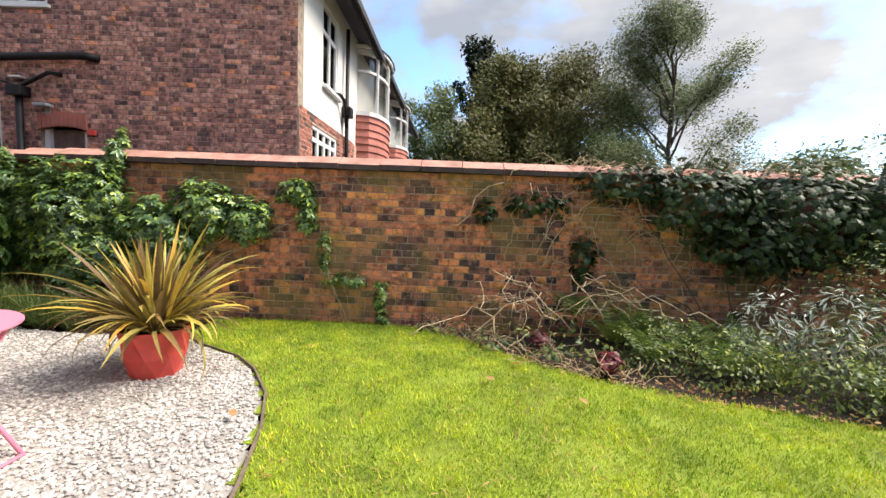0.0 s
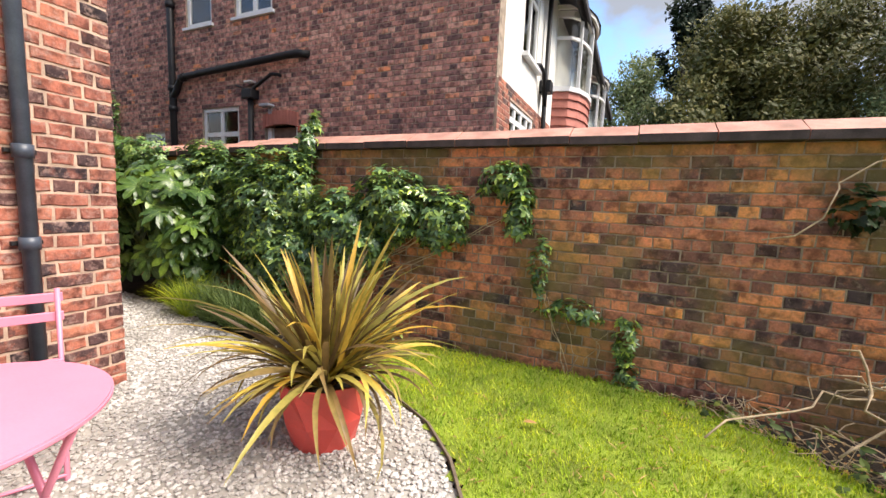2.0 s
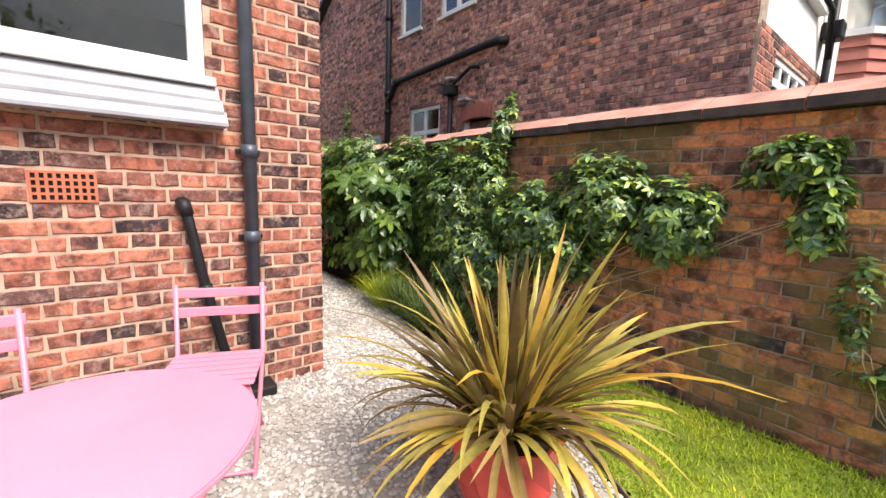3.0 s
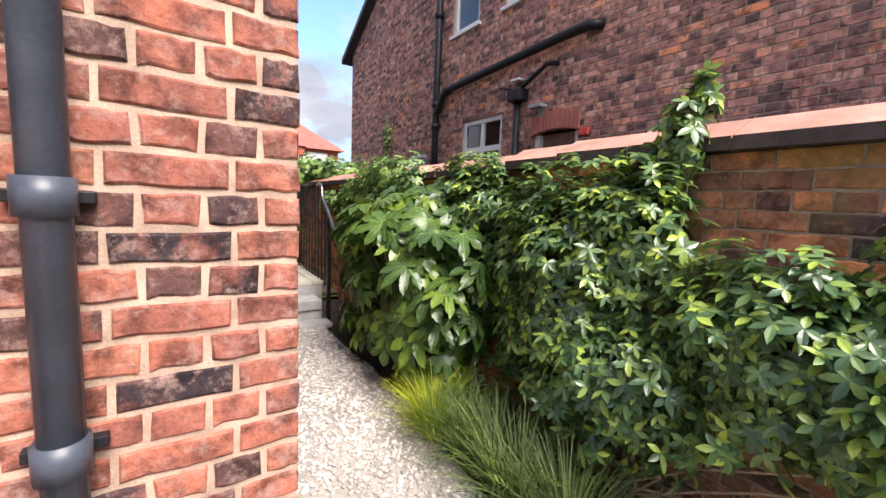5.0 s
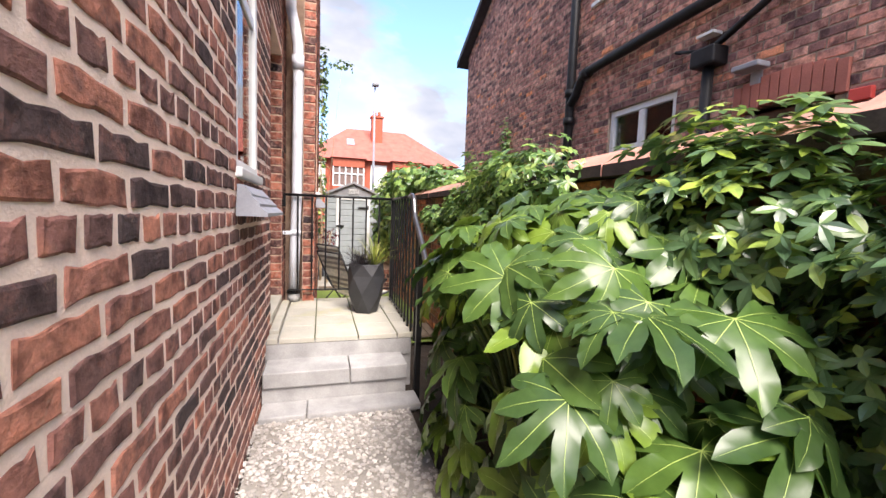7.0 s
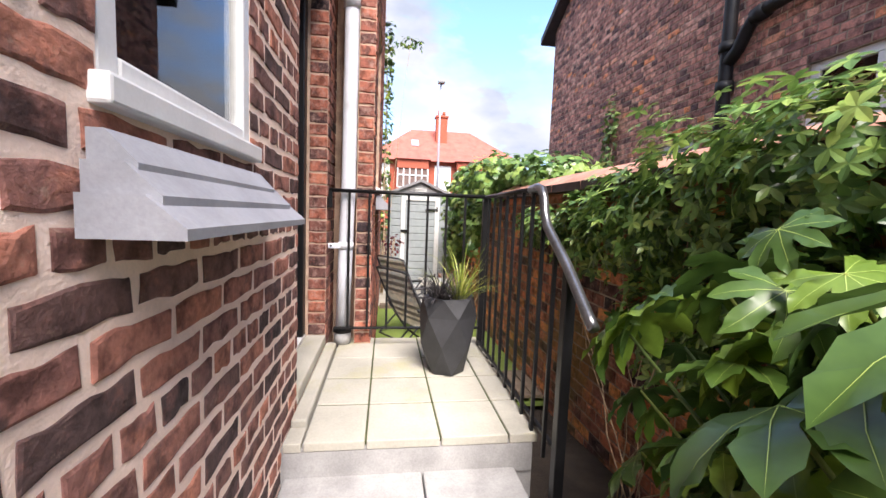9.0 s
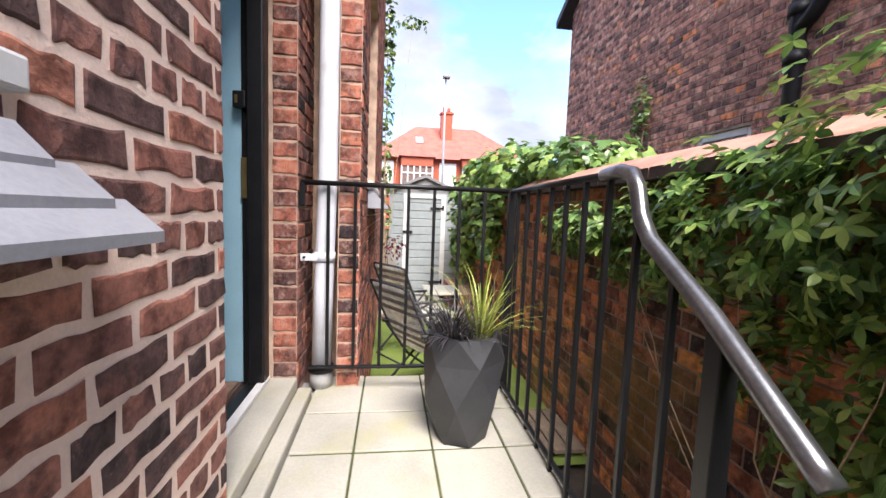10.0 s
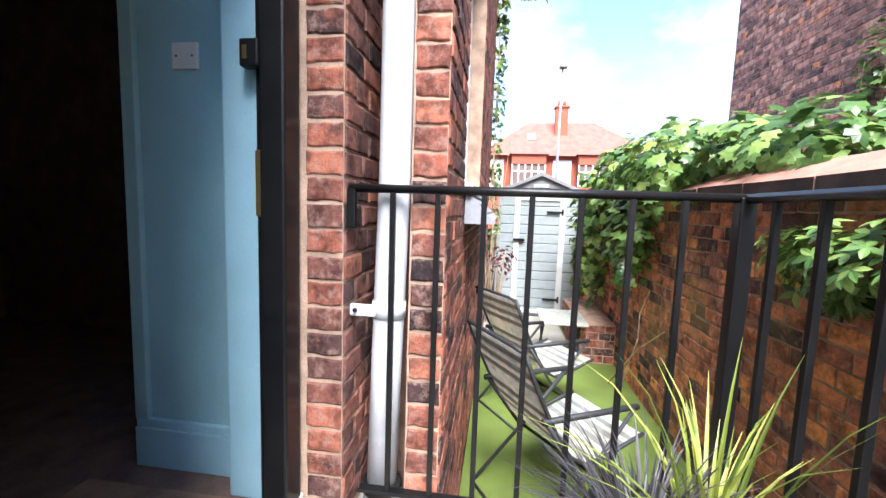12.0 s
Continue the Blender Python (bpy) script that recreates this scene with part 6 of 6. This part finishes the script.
lg = sun_lounger()
lg.matrix_basis = pose(-9.35, 3.58, 0.075, 0, 0, -58) @ Matrix.Scale(0.94, 4)
copy_thing(lg, pose(-10.35, 3.56, 0.075, 0, 0, -55))
e = root("side_table", (-11.5, 3.95, 0.075), "small white topped garden table in the yard", "table")
boxes("top", [((-11.75, 3.7, 0.50), (-11.2, 4.15, 0.53))], CANVAS, e, 0.01)
each_tube("leg", [([(a, b, 0.08), (a + c, b, 0.5)], 0.012) for a, b, c in ((-11.7, 3.74, 0.4), (-11.3, 3.74, -0.35), (-11.7, 4.1, 0.4), (-11.3, 4.1, -0.35))], GREY_POT, e, 8)
e = root("brick_planter", (-12.0, 4.3, 0.07), "low red brick raised bed by the wall", "planter")
lay = boxes("core", [((-12.6, 4.12, 0.03), (-11.4, 4.455, 0.48))], MORTAR, e)
lay_bricks(e, "x", -11.4, 1, 4.12, 4.455, 0.08, 0.48, [], HOUSE_BRICK, seed=23)
lay_bricks(e, "y", 4.12, -1, -12.6, -11.4, 0.08, 0.48, [], HOUSE_BRICK, seed=24)
tagged(boxes("yard_paving", [((-13.1, 3.1, 0.04), (-11.75, 4.1, 0.085))], SLAB, None, 0.008), "pale stone paving in front of the shed", "paving", kind="structure")
e = root("timber_edging", (-11.6, 3.7, 0.07), "short dark timber edging beside the turf", "edging")
each_box("sleeper", [((-11.72, 3.12 + 0.33 * k, 0.05), (-11.58, 3.43 + 0.33 * k, 0.13)) for k in range(4)], TIMBER, e, 0.008)
e = root("timber_deck_board", (-8.0, 4.2, 0.1), "dark timber boards beside the terrace", "boards")
each_box("board", [((-9.0, 3.95 + 0.1 * k, 0.11), (-8.5, 4.04 + 0.1 * k, 0.14)) for k in range(5)], TIMBER, e, 0.005)
shrub("potted_flowers", (-12.3, 3.25, 0.085), "red flowering plant by the house wall", "plant", [((-12.3, 3.3, 1.0), (0.2, 0.15, 0.2))], 900, SIMPLE, BURGUNDY, 121, stems=8)
shrub("wall_creeper", (-12.7, 3.12, 0.085), "creeper climbing the far corner of the house", "climbing plant", [((-12.9, 3.16, z), (0.12, 0.1, 0.5)) for z in (1.4, 2.2, 3.0, 3.8, 4.4)] + [((-13.0, 3.5, 4.5), (0.1, 0.3, 0.12))], 700, IVY, CLIMBER_LEAF, 122, stems=10)
shrub("wall_creeper", (-11.7, 6.6, 0.0), "small ivy growing on the neighbouring brick wall", "climbing plant", [((-11.7, 6.66, z), (0.22, 0.07, 0.35)) for z in (2.2, 2.7, 3.1)], 700, IVY, IVY_LEAF, 123, stems=8, ymax=6.72)

# ---- house across the road ----
hx, hy = -40.0, 7.5
e = root("house", (hx, hy, 0.0), "orange-red brick hipped-roof house across the road", "house")
boxes("wall", [((hx - 9, 1.8, -0.1), (hx, 14.8, 5.9))], ORANGE_BRICK, e)
each_box("render_band", [((hx - 0.1, 2.0, 2.8), (hx + 0.05, 3.4, 5.6)), ((hx - 0.1, 7.2, 2.8), (hx + 0.05, 8.6, 5.6)), ((hx - 0.1, 11.6, 2.8), (hx + 0.05, 13.8, 5.6))], RENDER, e)
V = [(hx + 0.5, 1.3, 5.9), (hx + 0.5, 15.3, 5.9), (hx - 9.5, 15.3, 5.9), (hx - 9.5, 1.3, 5.9), (hx - 4.5, 5.4, 9.4), (hx - 4.5, 11.0, 9.4)]
mesh_ob("roof", V, [(0, 1, 5, 4), (1, 2, 5), (2, 3, 4, 5), (3, 0, 4), (3, 2, 1, 0)], ROOF_RED, e)
for yb in (4.0, 9.0):
    V = []
    arcp = [(0, 0.0), (0.7, 0.35), (0.9, 1.3), (0.7, 2.25), (0, 2.6)]
    each_box("bay", [((hx, yb, -0.1), (hx + 0.8, yb + 2.6, 3.6)), ((hx, yb, 5.2), (hx + 0.8, yb + 2.6, 5.95))], ORANGE_BRICK, e, 0.02)
    boxes("glass_pane", [((hx, yb + 0.05, 3.6), (hx + 0.7, yb + 2.55, 5.2))], DARK_IN, e)
    boxes("frame", [((hx + 0.68, yb + 0.5 * k, 3.6), (hx + 0.78, yb + 0.5 * k + 0.1, 5.2)) for k in range(6)] + [((hx + 0.68, yb, 4.6), (hx + 0.77, yb + 2.6, 4.7)), ((hx + 0.68, yb, 3.58), (hx + 0.77, yb + 2.6, 3.68))], WHITE, e)
    V = [(hx + 1.0, yb - 0.2, 5.95), (hx + 1.0, yb + 2.8, 5.95), (hx - 1.8, yb + 1.3, 7.3)]
    mesh_ob("bay_roof", V + [(hx - 1.8, yb - 0.2, 5.95), (hx - 1.8, yb + 2.8, 5.95)], [(0, 1, 2), (1, 4, 2), (3, 0, 2), (4, 3, 2), (0, 3, 4, 1)], ROOF_RED, e)
boxes("chimney", [((hx - 3.2, 7.5, 7.0), (hx - 2.4, 8.5, 10.4)), ((hx - 3.3, 7.4, 10.2), (hx - 2.3, 8.6, 10.35))], ORANGE_BRICK, e, 0.02)
each_tube("chimney_pot", [([(hx - 2.8, 7.8, 10.4), (hx - 2.8, 7.8, 10.9)], 0.14), ([(hx - 2.8, 8.2, 10.4), (hx - 2.8, 8.2, 10.8)], 0.14)], ORANGE_BRICK, e)
boxes("roof_window", [((-1.0, -0.55, 0.0), (1.0, 0.55, 0.08))], LEAD, e, 0.02).matrix_basis = pose(hx - 2.1, 5.6, 7.75, 0, 35, 0) @ Matrix.Scale(0.6, 4)
e = root("street_lamp", (-33, 6.6, 0.0), "grey steel street lamp by the road", "street lamp")
tubes("column", [([(-33, 6.6, -0.05), (-33, 6.6, 5.0), (-33, 6.6, 10.2)], [0.11, 0.08, 0.05])], LEAD, e)
boxes("head", [((-33.15, 6.4, 10.15), (-32.7, 6.85, 10.35))], SHED_ROOF, e, 0.05)
tagged(boxes("road", [((-36, -200, -0.05), (-28, 200, -0.02))], STEP), "grey asphalt road beyond the yard", "road", kind="structure")

# ---- lawn blades and gravel ----
def grass_blades(n, seed):
    rs = np.random.RandomState(seed)
    V, F = [], []
    cnt = 0
    while cnt < n:
        x, y = rs.uniform(-2.5, 4.2), rs.uniform(0.3, 4.42)
        if not (x > EDGE_X(y) + 0.03 and y < border_y(x) + 0.06):
            continue
        if noise.noise((x * 2.2, y * 2.2, 5)) < -0.35 and rs.rand() < 0.5:
            continue
        z = 0.006 + 0.02 * smooth(3.2, 4.4, y) + 0.012 * noise.noise((x * 1.3, y * 1.3, 3))
        h, a, w = rs.uniform(0.015, 0.042), rs.uniform(0, 6.283), rs.uniform(0.0025, 0.0045)
        l = rs.uniform(0.2, 1.1) * h
        dx, dy = math.cos(a), math.sin(a)
        o = len(V)
        V += [(x - dy * w, y + dx * w, z), (x + dy * w, y - dx * w, z), (x + dx * l, y + dy * l, z + h)]
        F.append((o, o + 1, o + 2))
        cnt += 1
    ob = mesh_ob("grass_blades", V, F, GRASS_BLADE, lawn)
    return tagged(ob, kind="stuff")


grass_blades(120000, 5)
rnd = random.Random(95)
pl = []
while len(pl) < 1500:
    x, y = rnd.uniform(-2.3, 4), rnd.uniform(0.4, 4.4)
    if x > EDGE_X(y) + 0.04 and y < border_y(x) and noise.noise((x * 1.1, y * 1.1, 9)) > -0.15:
        pl.append((Vector((x, y, 0.035 + 0.02 * smooth(3.2, 4.4, y))), (0, 0, 1)))
scatter("dry_clippings", pl, simple_leaf(0.045, 0.10), DEAD, lawn, 96, (0.5, 1.4))


def gravel_stones(n, seed):
    rs = np.random.RandomState(seed)
    rnd = random.Random(seed)
    shapes = []
    for k in range(10):
        bm = bmesh.new()
        bmesh.ops.create_icosphere(bm, subdivisions=1, radius=1)
        for v in bm.verts:
            v.co *= rnd.uniform(0.7, 1.15)
            v.co.z *= 0.62
        tri = np.array([[v.index for v in f.verts] for f in bm.faces])
        shapes.append((np.array([v.co[:] for v in bm.verts]), tri))
        bm.free()
    VV, FF, o, cnt = [], [], 0, 0
    while cnt < n:
        x, y = rs.uniform(-6.8, -0.6), rs.uniform(0.6, 3.95)
        if not gravel_in(x, y) or not gravel_in(x + 0.02, y) or (x > HX - 0.02 and x < HX + 0.36 and y < 2.06):
            continue
        v, t = shapes[rs.randint(10)]
        s = 0.006 + 0.012 * rs.rand() ** 1.4
        a = rs.uniform(0, 6.283)
        R = np.array(((math.cos(a), -math.sin(a), 0), (math.sin(a), math.cos(a), 0), (0, 0, 1)))
        VV.append(v @ R.T * s + np.array((x, y, gz(x) + 0.006 + s * 0.25)))
        FF.append(t + o)
        o += len(v)
        cnt += 1
    ob = mesh_ob("gravel_stones", np.concatenate(VV).tolist(), np.concatenate(FF).tolist(), GRAVEL_STONE, gravel_bed)
    return tagged(ob, kind="stuff")


def gravel_material():
    m, nt, b = mat_new("gravel_stone", 0.85, spec=0.3)
    c = ramp(nt, [(0.0, (0.30, 0.28, 0.265)), (0.25, (0.44, 0.41, 0.385)), (0.6, (0.54, 0.51, 0.475)), (1.0, (0.72, 0.69, 0.65))], piece_random(nt))
    c = mixc(nt, 0.5, c, ramp(nt, [(0.3, (0.75, 0.72, 0.68)), (0.7, (1, 1, 1))], noise_of(nt, 40, 4, obj=False)), "MULTIPLY")
    grime = ramp(nt, [(0.46, (0, 0, 0)), (0.66, (0.75, 0.75, 0.75))], noise_of(nt, 2.6, 7, 0.68, obj=False))
    c = mixc(nt, grime, c, (0.27, 0.25, 0.225))
    nt.links.new(c, b.inputs["Base Color"])
    return m


GRAVEL_STONE = gravel_material()
gravel_stones(31000, 6)
lay_all_bricks()
